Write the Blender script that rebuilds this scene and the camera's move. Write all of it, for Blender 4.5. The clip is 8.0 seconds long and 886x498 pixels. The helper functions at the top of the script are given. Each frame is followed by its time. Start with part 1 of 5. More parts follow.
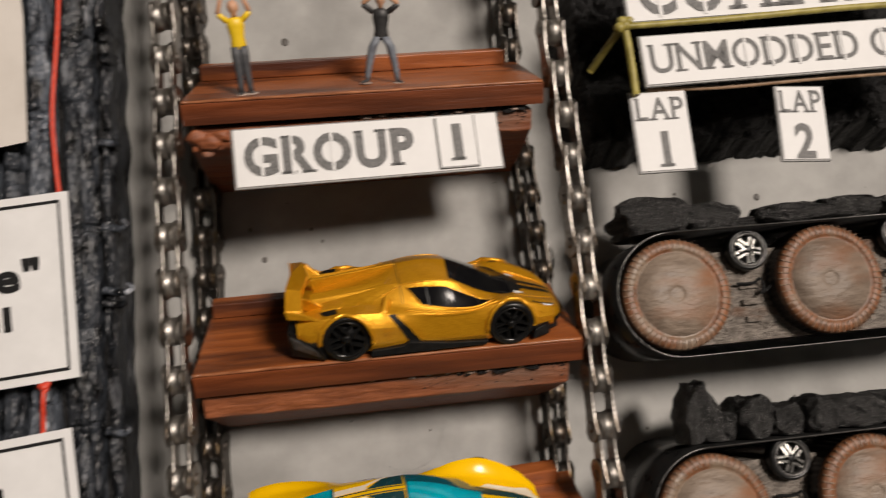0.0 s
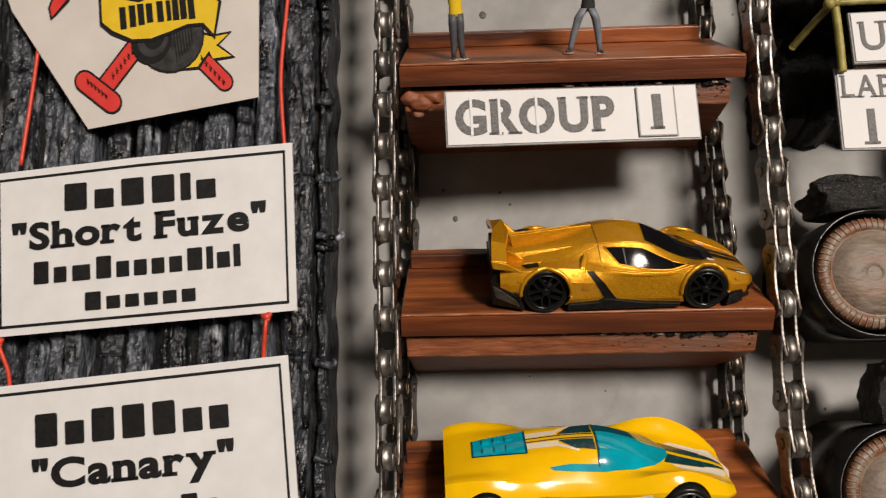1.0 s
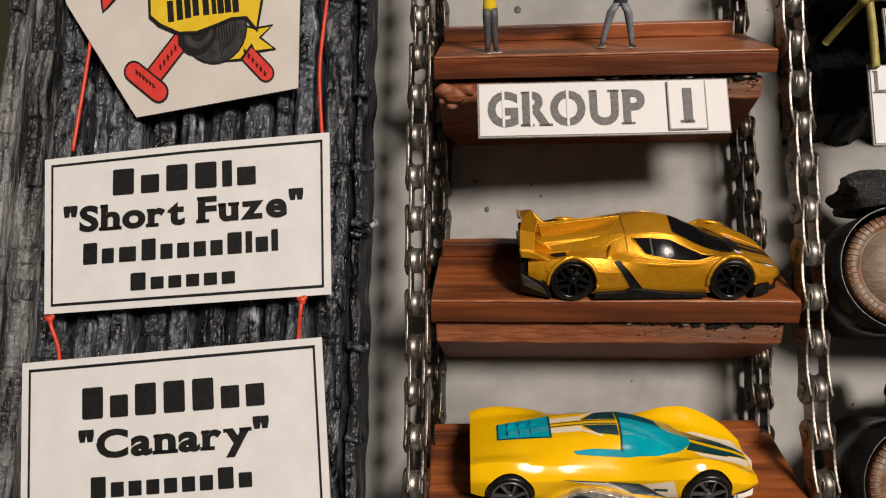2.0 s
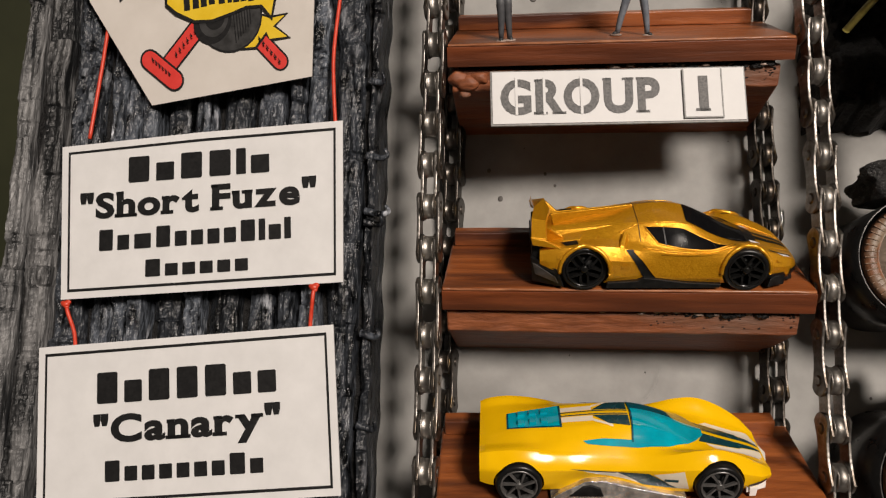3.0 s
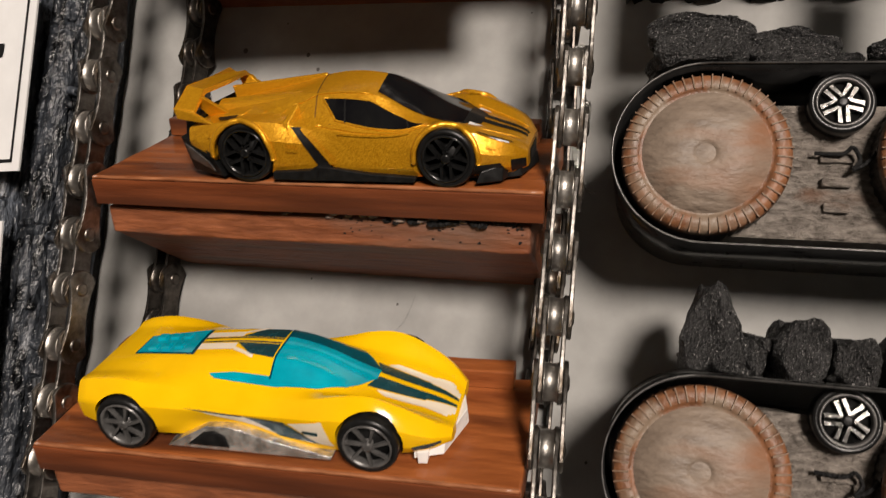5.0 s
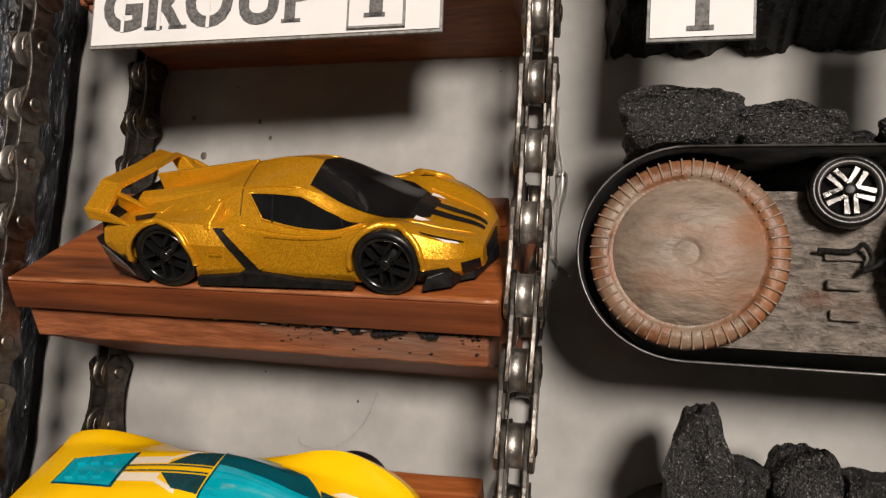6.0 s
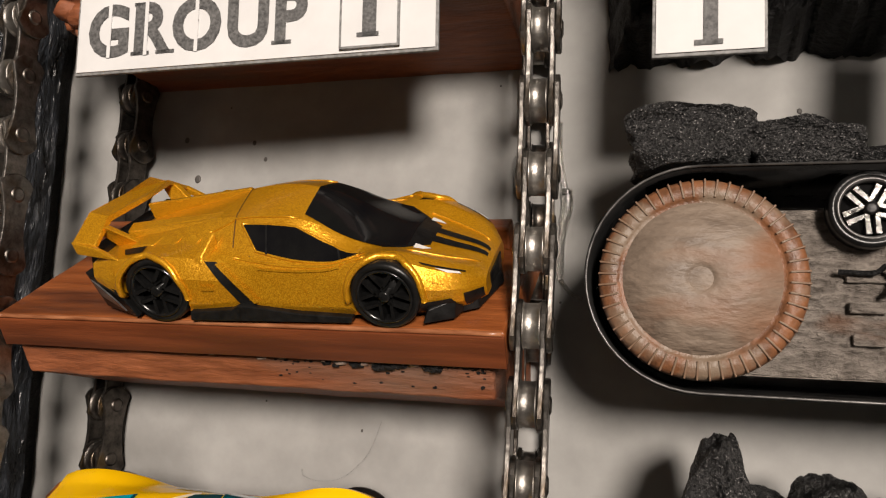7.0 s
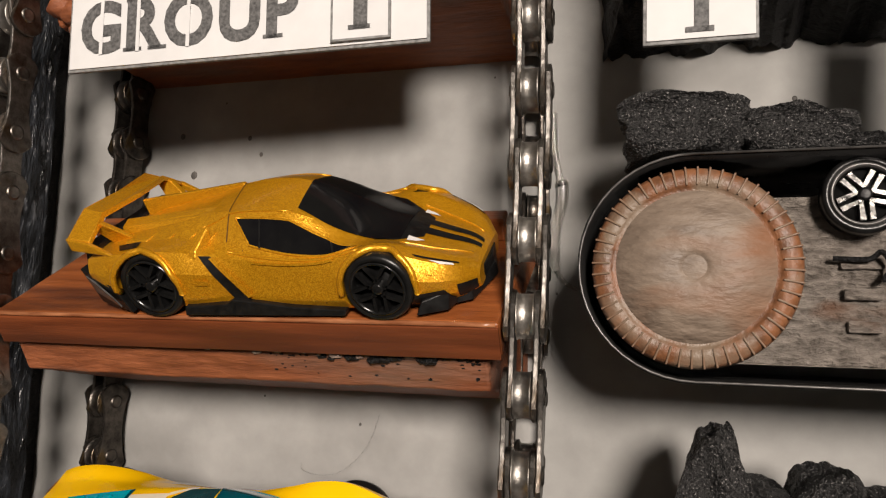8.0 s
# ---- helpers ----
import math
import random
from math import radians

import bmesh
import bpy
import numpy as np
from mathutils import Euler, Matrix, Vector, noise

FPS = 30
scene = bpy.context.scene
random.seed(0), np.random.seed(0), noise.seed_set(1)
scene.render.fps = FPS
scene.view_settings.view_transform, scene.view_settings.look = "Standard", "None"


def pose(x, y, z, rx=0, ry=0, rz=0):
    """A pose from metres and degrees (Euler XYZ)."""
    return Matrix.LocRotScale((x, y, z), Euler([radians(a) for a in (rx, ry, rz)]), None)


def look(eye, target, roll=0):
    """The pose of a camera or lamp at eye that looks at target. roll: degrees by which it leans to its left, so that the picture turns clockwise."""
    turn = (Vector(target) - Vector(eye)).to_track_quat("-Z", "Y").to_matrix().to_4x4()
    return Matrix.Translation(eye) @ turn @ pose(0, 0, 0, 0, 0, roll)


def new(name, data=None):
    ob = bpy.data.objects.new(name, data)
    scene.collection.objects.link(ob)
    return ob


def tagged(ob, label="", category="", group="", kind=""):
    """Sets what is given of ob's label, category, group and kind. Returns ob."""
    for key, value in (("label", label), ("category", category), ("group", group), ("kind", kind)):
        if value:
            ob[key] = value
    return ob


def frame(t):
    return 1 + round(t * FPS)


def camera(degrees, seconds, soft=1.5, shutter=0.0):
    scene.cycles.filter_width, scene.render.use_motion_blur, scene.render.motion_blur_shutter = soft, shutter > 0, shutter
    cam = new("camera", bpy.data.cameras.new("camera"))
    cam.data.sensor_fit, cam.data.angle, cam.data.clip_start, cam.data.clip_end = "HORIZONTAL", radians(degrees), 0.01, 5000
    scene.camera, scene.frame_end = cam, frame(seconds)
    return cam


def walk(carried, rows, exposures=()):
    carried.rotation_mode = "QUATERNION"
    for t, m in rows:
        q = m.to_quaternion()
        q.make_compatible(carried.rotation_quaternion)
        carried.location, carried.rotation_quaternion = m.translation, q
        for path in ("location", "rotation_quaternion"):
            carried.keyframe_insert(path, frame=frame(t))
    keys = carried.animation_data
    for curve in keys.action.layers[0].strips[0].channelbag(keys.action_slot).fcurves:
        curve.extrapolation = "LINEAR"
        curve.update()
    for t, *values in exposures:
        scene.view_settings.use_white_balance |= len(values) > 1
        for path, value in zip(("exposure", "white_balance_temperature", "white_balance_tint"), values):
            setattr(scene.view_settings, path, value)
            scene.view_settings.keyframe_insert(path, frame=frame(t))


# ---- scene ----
cam = camera(59.5, 8.0, soft=1.2, shutter=0.35)
LEAN_BACK = 32.0                       # the display board leans back by this, so that its shelves lie level
DISP = pose(0, 0, 0.95, -LEAN_BACK)    # x along the board, y into it, z up along it
PATH = [
    (0, (-0.0582, -0.2051, -0.0083), (0.0473, 0.7749, 0.1610), -5.84),
    (0.5, (-0.0811, -0.2105, -0.0152), (-0.0521, 0.7739, 0.1584), -2.84),
    (1, (-0.0841, -0.2142, -0.0190), (-0.1178, 0.7705, 0.1520), -0.96),
    (1.5, (-0.0832, -0.2194, -0.0223), (-0.1478, 0.7641, 0.1467), 0.01),
    (3, (-0.0791, -0.2184, -0.0249), (-0.1880, 0.7623, 0.1375), 1.20),
    (3.5, (-0.0746, -0.2149, -0.0269), (-0.2082, 0.7630, 0.1339), 1.78),
    (4, (-0.0543, -0.2058, -0.0288), (-0.2311, 0.7643, 0.1376), 3.06),
    (4.5, (-0.0149, -0.1765, -0.0350), (-0.2294, 0.7866, 0.1277), 4.55),
    (4.7, (-0.0003, -0.1627, -0.0355), (-0.2128, 0.8053, 0.0974), 4.73),
    (4.8, (0.0105, -0.1535, -0.0370), (-0.2261, 0.8091, 0.0948), 4.88),
    (5, (0.0176, -0.1480, -0.0304), (-0.2278, 0.8143, 0.0867), 4.89),
    (5.2, (0.0209, -0.1431, -0.0222), (-0.2356, 0.8172, 0.0868), 4.82),
    (6.3, (0.0266, -0.1242, -0.0051), (-0.2596, 0.8262, 0.1166), 3.34),
    (6.5, (0.0256, -0.1232, -0.0038), (-0.2614, 0.8268, 0.1196), 3.07),
    (7, (0.0256, -0.1217, -0.0017), (-0.2656, 0.8278, 0.1156), 2.35),
    (7.5, (0.0266, -0.1214, -0.0030), (-0.2653, 0.8282, 0.1108), 1.94),
    (8, (0.0274, -0.1208, -0.0023), (-0.2699, 0.8274, 0.1095), 1.69),
]
walk(cam, [(t, DISP @ look(eye, target, roll)) for t, eye, target, roll in PATH],
     exposures=[(0.0, -0.14), (3.8, -0.15), (5.2, 0.10), (8.0, 0.16)])

# ---------------------------------------------------------------- light
world = bpy.data.worlds.new("world")
scene.world = world
world.use_nodes = True
world.node_tree.nodes["Background"].inputs[0].default_value = (1.0, 0.86, 0.72, 1)
world.node_tree.nodes["Background"].inputs[1].default_value = 0.004


def lamp(name, at, aim, size, power, colour):
    data = bpy.data.lights.new(name, "AREA")
    data.shape, data.size, data.energy, data.color = "DISK", size, power, colour
    ob = new(name, data)
    ob.matrix_world = DISP @ look(at, aim)
    return ob


lamp("room_lamp", (0.80, -2.05, 0.50), (-0.05, 0.02, 0.0), 0.50, 70.0, (1.0, 0.88, 0.785))


# ---------------------------------------------------------------- materials
def material(name, dark, light, rough=0.6, metal=0.0, scale=200.0, detail=6.0, bump=0.15, stretch=(1, 1, 1),
             coat=0.0, stain=None, stain_scale=40.0, stain_at=(0.5, 0.62), rough_spread=0.12, vary=0.0, spec=0.5, bump_scale=None, dist=0.0006, sharp=0.18):
    m = bpy.data.materials.new(name)
    m.use_nodes = True
    n, l = m.node_tree.nodes, m.node_tree.links
    b = n["Principled BSDF"]
    tc = n.new("ShaderNodeTexCoord")
    mp = n.new("ShaderNodeMapping")
    mp.inputs["Scale"].default_value = stretch
    l.new(tc.outputs["Object"], mp.inputs[0])
    tx = n.new("ShaderNodeTexNoise")
    tx.inputs["Scale"].default_value, tx.inputs["Detail"].default_value, tx.inputs["Roughness"].default_value = scale, detail, 0.62
    l.new(mp.outputs[0], tx.inputs["Vector"])
    ramp = n.new("ShaderNodeValToRGB")
    ramp.color_ramp.elements[0].position, ramp.color_ramp.elements[1].position = 0.5 - sharp, 0.5 + sharp
    ramp.color_ramp.elements[0].color, ramp.color_ramp.elements[1].color = (*dark, 1), (*light, 1)
    l.new(tx.outputs[0], ramp.inputs[0])
    colour = ramp.outputs[0]
    if stain:
        big = n.new("ShaderNodeTexNoise")
        big.inputs["Scale"].default_value, big.inputs["Detail"].default_value = stain_scale, 5
        l.new(mp.outputs[0], big.inputs["Vector"])
        r2 = n.new("ShaderNodeValToRGB")
        r2.color_ramp.elements[0].position, r2.color_ramp.elements[1].position = stain_at
        l.new(big.outputs[0], r2.inputs[0])
        mx = n.new("ShaderNodeMix")
        mx.data_type = "RGBA"
        l.new(r2.outputs[0], mx.inputs[0])
        l.new(colour, mx.inputs[6])
        mx.inputs[7].default_value = (*stain, 1)
        colour = mx.outputs[2]
    if vary:
        oi = n.new("ShaderNodeObjectInfo")
        mr = n.new("ShaderNodeMapRange")
        mr.inputs[3].default_value, mr.inputs[4].default_value = 1 - vary, 1 + vary
        l.new(oi.outputs["Random"], mr.inputs[0])
        hv = n.new("ShaderNodeHueSaturation")
        l.new(mr.outputs[0], hv.inputs["Value"])
        l.new(colour, hv.inputs["Color"])
        colour = hv.outputs[0]
    l.new(colour, b.inputs["Base Color"])
    rr = n.new("ShaderNodeMapRange")
    rr.inputs[3].default_value, rr.inputs[4].default_value = max(0.02, rough - rough_spread), min(1, rough + rough_spread)
    l.new(tx.outputs[0], rr.inputs[0])
    l.new(rr.outputs[0], b.inputs["Roughness"])
    b.inputs["Metallic"].default_value = metal
    b.inputs["Specular IOR Level"].default_value = spec
    b.inputs["Coat Weight"].default_value = coat
    b.inputs["Coat Roughness"].default_value = 0.06
    if bump:
        bt = tx
        if bump_scale:
            bt = n.new("ShaderNodeTexNoise")
            bt.inputs["Scale"].default_value, bt.inputs["Detail"].default_value = bump_scale, 5
            l.new(mp.outputs[0], bt.inputs["Vector"])
        bp = n.new("ShaderNodeBump")
        bp.inputs["Strength"].default_value, bp.inputs["Distance"].default_value = bump, dist
        l.new(bt.outputs[0], bp.inputs["Height"])
        l.new(bp.outputs[0], b.inputs["Normal"])
    return m


GREY_WALL = material("grey_wall_paint", (0.275, 0.272, 0.260), (0.365, 0.361, 0.346), 0.72, scale=60, bump=0.1, bump_scale=300, stain=(0.20, 0.197, 0.187), stain_scale=26, stain_at=(0.5, 0.72), spec=0.25)
SPECK = material("dark_specks", (0.05, 0.045, 0.04), (0.12, 0.11, 0.1), 0.6)
CHAR = material("charred_wood", (0.002, 0.0024, 0.003), (0.070, 0.080, 0.096), 0.30, scale=270, stretch=(1, 1, 0.40), bump=1.0, bump_scale=330, stain=(0.25, 0.265, 0.29), stain_scale=200, stain_at=(0.61, 0.67), vary=0.75, dist=0.003, sharp=0.12)
ASH = material("ash_grey_wood", (0.02, 0.021, 0.022), (0.27, 0.27, 0.27), 0.46, scale=300, stretch=(1, 1, 0.14), bump=1.0, bump_scale=380, stain=(0.010, 0.011, 0.012), stain_scale=120, stain_at=(0.52, 0.60), dist=0.002, vary=0.3, sharp=0.16)
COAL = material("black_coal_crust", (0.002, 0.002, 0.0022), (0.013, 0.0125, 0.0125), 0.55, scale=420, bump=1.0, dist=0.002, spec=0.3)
# the pale stain specks paint the foam's sparkle into its colour
FOAM = material("black_foam", (0.003, 0.003, 0.0032), (0.040, 0.039, 0.038), 0.42, scale=2900, detail=2, bump=1.0, dist=0.0007, stain=(0.34, 0.33, 0.32), stain_scale=2900, stain_at=(0.635, 0.675), sharp=0.11, rough_spread=0.25)
WOOD = material("stained_red_brown_wood", (0.15, 0.036, 0.009), (0.42, 0.130, 0.035), 0.38, scale=300, stretch=(0.13, 1, 1), bump=0.55, stain=(0.06, 0.018, 0.009), stain_scale=90, stain_at=(0.50, 0.66), coat=0.12, sharp=0.26, dist=0.0008)
BATTEN = material("rough_brown_wood", (0.14, 0.040, 0.015), (0.34, 0.112, 0.043), 0.56, scale=420, stretch=(0.22, 1, 1), bump=0.8, stain=(0.17, 0.09, 0.06), stain_scale=90, stain_at=(0.56, 0.74), dist=0.0010, sharp=0.22)
GLUE = material("dried_glue", (0.20, 0.13, 0.10), (0.42, 0.34, 0.29), 0.25, scale=300, bump=0.3)
STEEL = material("worn_chain_steel", (0.11, 0.10, 0.09), (0.33, 0.31, 0.285), 0.38, metal=1.0, scale=500, bump=0.3, stain=(0.09, 0.06, 0.033), stain_scale=160, stain_at=(0.50, 0.70), vary=0.3)
ROLLER = material("polished_chain_roller", (0.30, 0.28, 0.255), (0.54, 0.515, 0.48), 0.44, metal=1.0, scale=500, bump=0.3, stain=(0.12, 0.095, 0.06), stain_scale=250, stain_at=(0.5, 0.72), vary=0.25)
OILY = material("oily_dark_chain_steel", (0.03, 0.027, 0.024), (0.13, 0.115, 0.10), 0.35, metal=0.9, scale=400, bump=0.25, stain=(0.16, 0.10, 0.03), stain_scale=120, stain_at=(0.58, 0.72), vary=0.25)
PAPER = material("white_card", (0.64, 0.64, 0.635), (0.71, 0.71, 0.705), 0.52, scale=90, bump=0.06, spec=0.3)
CREAM_CARD = material("cream_card", (0.55, 0.515, 0.47), (0.61, 0.575, 0.53), 0.42, scale=70, bump=0.08)
SILVER = material("silver_plated_plastic", (0.16, 0.157, 0.15), (0.34, 0.335, 0.32), 0.30, metal=0.85, scale=700, bump=0.4)
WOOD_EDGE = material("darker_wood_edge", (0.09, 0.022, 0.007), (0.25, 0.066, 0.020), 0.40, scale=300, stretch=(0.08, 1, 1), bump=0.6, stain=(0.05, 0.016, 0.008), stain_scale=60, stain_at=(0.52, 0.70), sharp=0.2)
# paler than the wood: edge highlight and some wear, put into the colour
WORN_EDGE_GLINT = material("worn_wood_edge_glint", (0.16, 0.05, 0.018), (0.46, 0.19, 0.085), 0.34, scale=420, stretch=(0.2, 1, 1), bump=0.4, sharp=0.15)
INK = material("black_print", (0.006, 0.006, 0.0065), (0.014, 0.014, 0.014), 0.5, scale=900, bump=0.0, spec=0.25)
STENCIL = material("grey_stencil_ink", (0.035, 0.035, 0.035), (0.17, 0.168, 0.165), 0.6, scale=1500, bump=0.0)
CARD_EDGE = material("grey_card_edge", (0.10, 0.10, 0.10), (0.30, 0.30, 0.29), 0.5, scale=900, bump=0.1)
RED_CORD = material("red_elastic_cord", (0.50, 0.035, 0.015), (0.72, 0.07, 0.03), 0.4, scale=900, bump=0.2)
RED_INK = material("red_print", (0.56, 0.035, 0.028), (0.64, 0.05, 0.04), 0.4, scale=200, bump=0.0)
YELLOW_INK = material("yellow_print", (0.66, 0.44, 0.015), (0.72, 0.50, 0.03), 0.4, scale=200, bump=0.0)
TYRE_INK = material("dark_grey_print", (0.018, 0.018, 0.018), (0.05, 0.05, 0.05), 0.4, scale=300, bump=0.0)
def flake_paint(name, base, spark, cell, tilt, rough, metal):
    """Metallic lacquer: tiny flakes, each tipped its own way, under a clear coat."""
    m = bpy.data.materials.new(name)
    m.use_nodes = True
    n, l = m.node_tree.nodes, m.node_tree.links
    b = n["Principled BSDF"]
    tc = n.new("ShaderNodeTexCoord")
    vo = n.new("ShaderNodeTexVoronoi")
    vo.inputs["Scale"].default_value = cell
    l.new(tc.outputs["Object"], vo.inputs["Vector"])
    sub = n.new("ShaderNodeVectorMath")
    sub.operation = "SUBTRACT"
    sub.inputs[1].default_value = (0.5, 0.5, 0.5)
    l.new(vo.outputs["Color"], sub.inputs[0])
    geo = n.new("ShaderNodeNewGeometry")
    add = n.new("ShaderNodeVectorMath")
    add.operation = "MULTIPLY_ADD"
    add.inputs[1].default_value = (tilt, tilt, tilt)
    l.new(sub.outputs[0], add.inputs[0])
    l.new(geo.outputs["Normal"], add.inputs[2])
    unit = n.new("ShaderNodeVectorMath")
    unit.operation = "NORMALIZE"
    l.new(add.outputs[0], unit.inputs[0])
    l.new(unit.outputs[0], b.inputs["Normal"])
    sep = n.new("ShaderNodeSeparateColor")
    l.new(vo.outputs["Color"], sep.inputs[0])
    tone = n.new("ShaderNodeTexNoise")
    tone.inputs["Scale"].default_value, tone.inputs["Detail"].default_value = 140, 4
    l.new(tc.outputs["Object"], tone.inputs["Vector"])
    mix = n.new("ShaderNodeMath")
    mix.operation = "MULTIPLY_ADD"
    mix.inputs[1].default_value = 0.35
    l.new(tone.outputs[0], mix.inputs[0])
    l.new(sep.outputs[0], mix.inputs[2])
    ramp = n.new("ShaderNodeValToRGB")
    ramp.color_ramp.elements[0].position, ramp.color_ramp.elements[1].position = 0.30, 1.15
    ramp.color_ramp.elements[0].color, ramp.color_ramp.elements[1].color = (*base, 1), (*spark, 1)
    l.new(mix.outputs[0], ramp.inputs[0])
    l.new(ramp.outputs[0], b.inputs["Base Color"])
    b.inputs["Metallic"].default_value, b.inputs["Roughness"].default_value = metal, rough
    b.inputs["Coat Weight"].default_value, b.inputs["Coat Roughness"].default_value = 0.35, 0.12
    return m


GOLD = flake_paint("gold_flake_paint", (0.57, 0.238, 0.0035), (0.80, 0.40, 0.015), 7500, 0.24, 0.34, 0.56)
# dark bronze for panel lines, the groove's shade put into the colour
SEAM = material("shaded_seam", (0.05, 0.020, 0.003), (0.12, 0.05, 0.006), 0.6, scale=600, bump=0.0)
SKIRT = material("blackened_cap_skirt", (0.004, 0.0035, 0.003), (0.022, 0.016, 0.012), 0.45, scale=500, bump=0.3)
BLACK_PLASTIC = material("black_plastic", (0.004, 0.004, 0.004), (0.011, 0.011, 0.011), 0.40, scale=600, bump=0.2, spec=0.28)
GLOSS_BLACK = material("tinted_window_plastic", (0.004, 0.004, 0.005), (0.008, 0.008, 0.008), 0.08, scale=150, bump=0.0, coat=0.0, rough_spread=0.03, spec=0.28)
TYRE = material("black_hard_tyre", (0.004, 0.004, 0.004), (0.011, 0.011, 0.011), 0.32, scale=500, bump=0.1, spec=0.4)
DARK_RIM = material("dark_grey_rim", (0.07, 0.068, 0.066), (0.17, 0.165, 0.16), 0.34, metal=0.45, scale=400, bump=0.05)
BLACK_RIM = material("black_rim", (0.004, 0.004, 0.004), (0.010, 0.010, 0.010), 0.2, scale=400, bump=0.05, spec=0.4)
CHROME = material("chrome_plating", (0.45, 0.43, 0.39), (0.94, 0.91, 0.86), 0.20, metal=0.80, scale=420, bump=0.6, rough_spread=0.10, sharp=0.10, dist=0.0012)
YELLOW = material("yellow_enamel_paint", (0.80, 0.455, 0.002), (0.86, 0.50, 0.003), 0.13, scale=120, bump=0.02, coat=0.0, rough_spread=0.04, spec=0.26)
TEAL = material("teal_tinted_plastic", (0.0, 0.27, 0.36), (0.0, 0.42, 0.54), 0.08, scale=90, bump=0.0, coat=0.8, rough_spread=0.03)
TEAL_DARK = material("deep_teal_plastic", (0.0, 0.05, 0.075), (0.0, 0.085, 0.115), 0.08, scale=90, bump=0.0, coat=0.8, rough_spread=0.03)
NAVY = material("dark_teal_print", (0.004, 0.035, 0.045), (0.008, 0.055, 0.065), 0.25, scale=300, bump=0.0, coat=0.5)
CREAM = material("cream_print", (0.78, 0.68, 0.52), (0.82, 0.73, 0.58), 0.25, scale=300, bump=0.0, coat=0.5)
WHITE_PLASTIC = material("white_plastic", (0.74, 0.72, 0.68), (0.80, 0.78, 0.75), 0.3, scale=300, bump=0.05)
RUST = material("rust_painted_cap", (0.080, 0.034, 0.015), (0.27, 0.112, 0.047), 0.46, scale=300, bump=0.7, stain=(0.20, 0.145, 0.10), stain_scale=110, stain_at=(0.53, 0.66), sharp=0.2)
CAP_FACE = material("grey_brown_cap_face", (0.13, 0.098, 0.074), (0.25, 0.195, 0.148), 0.56, scale=300, stretch=(0.6, 1, 1.4), bump=0.7, bump_scale=420, stain=(0.20, 0.098, 0.052), stain_scale=70, stain_at=(0.50, 0.70), vary=0.12, sharp=0.25, dist=0.0008)
BELT = material("black_plastic_belt", (0.005, 0.005, 0.005), (0.013, 0.013, 0.013), 0.30, scale=200, bump=0.15, spec=0.35)
CARDBOARD = material("grey_brown_plaster", (0.08, 0.066, 0.055), (0.33, 0.29, 0.25), 0.5, scale=650, stretch=(0.55, 1, 1.4), bump=1.0, stain=(0.16, 0.08, 0.045), stain_scale=70, stain_at=(0.58, 0.70), dist=0.002, sharp=0.2)
TWIG = material("yellow_green_twig", (0.20, 0.165, 0.03), (0.40, 0.34, 0.09), 0.5, scale=300, bump=0.3)
TAN_STICK = material("tan_stick", (0.22, 0.13, 0.07), (0.40, 0.26, 0.16), 0.55, scale=300, bump=0.3)
ROOM_WALL = material("olive_room_paint", (0.034, 0.038, 0.018), (0.052, 0.057, 0.026), 0.7, scale=8, bump=0.05)
ROOM_CEILING = material("room_paint", (0.07, 0.067, 0.062), (0.09, 0.087, 0.08), 0.8, scale=12, bump=0.05)
TABLE = material("dark_table_wood", (0.03, 0.025, 0.02), (0.07, 0.055, 0.04), 0.5, scale=30, stretch=(0.2, 1, 1), bump=0.1)
SKIN = material("figurine_tan_plastic", (0.50, 0.27, 0.16), (0.60, 0.34, 0.21), 0.5, scale=400, bump=0.05)
SHIRT_YELLOW = material("figurine_yellow_paint", (0.72, 0.48, 0.01), (0.80, 0.55, 0.02), 0.45, scale=400, bump=0.1)
SHIRT_BLACK = material("figurine_black_paint", (0.014, 0.014, 0.015), (0.04, 0.04, 0.04), 0.5, scale=400, bump=0.1)
LEGS_DARK = material("figurine_charcoal_paint", (0.045, 0.047, 0.052), (0.085, 0.088, 0.095), 0.55, scale=500, bump=0.15)
LEGS_GREY = material("figurine_denim_grey_paint", (0.10, 0.115, 0.14), (0.20, 0.22, 0.25), 0.55, scale=500, bump=0.15)


def glass_like(name, colour, rough):
    m = bpy.data.materials.new(name)
    m.use_nodes = True
    b = m.node_tree.nodes["Principled BSDF"]
    b.inputs["Base Color"].default_value = (*colour, 1)
    b.inputs["Roughness"].default_value, b.inputs["Transmission Weight"].default_value, b.inputs["IOR"].default_value = rough, 1.0, 1.45
    return m


CLEAR_GLUE = glass_like("clear_hot_glue", (0.90, 0.88, 0.84), 0.12)


# ---------------------------------------------------------------- mesh tools
def mesh_object(name, verts, faces, mat, parent=None, label="", smooth=False, slots=None, index=None):
    me = bpy.data.meshes.new(name)
    me.from_pydata([tuple(v) for v in verts], [], faces)
    for k in (slots or [mat]):
        me.materials.append(k)
    if index is not None:
        me.polygons.foreach_set("material_index", index)
    if smooth:
        me.polygons.foreach_set("use_smooth", [True] * len(me.polygons))
    me.update()
    ob = new(name, me)
    if parent:
        ob.parent = parent
    if label:
        ob["label"] = label
    return ob


def part(name, bm, mat, parent, label="", smooth=False):
    me = bpy.data.meshes.new(name)
    bmesh.ops.recalc_face_normals(bm, faces=bm.faces)
    bm.to_mesh(me)
    bm.free()
    me.materials.append(mat)
    if smooth:
        me.polygons.foreach_set("use_smooth", [True] * len(me.polygons))
    ob = new(name, me)
    if parent:
        ob.parent = parent
    if label:
        ob["label"] = label
    return ob


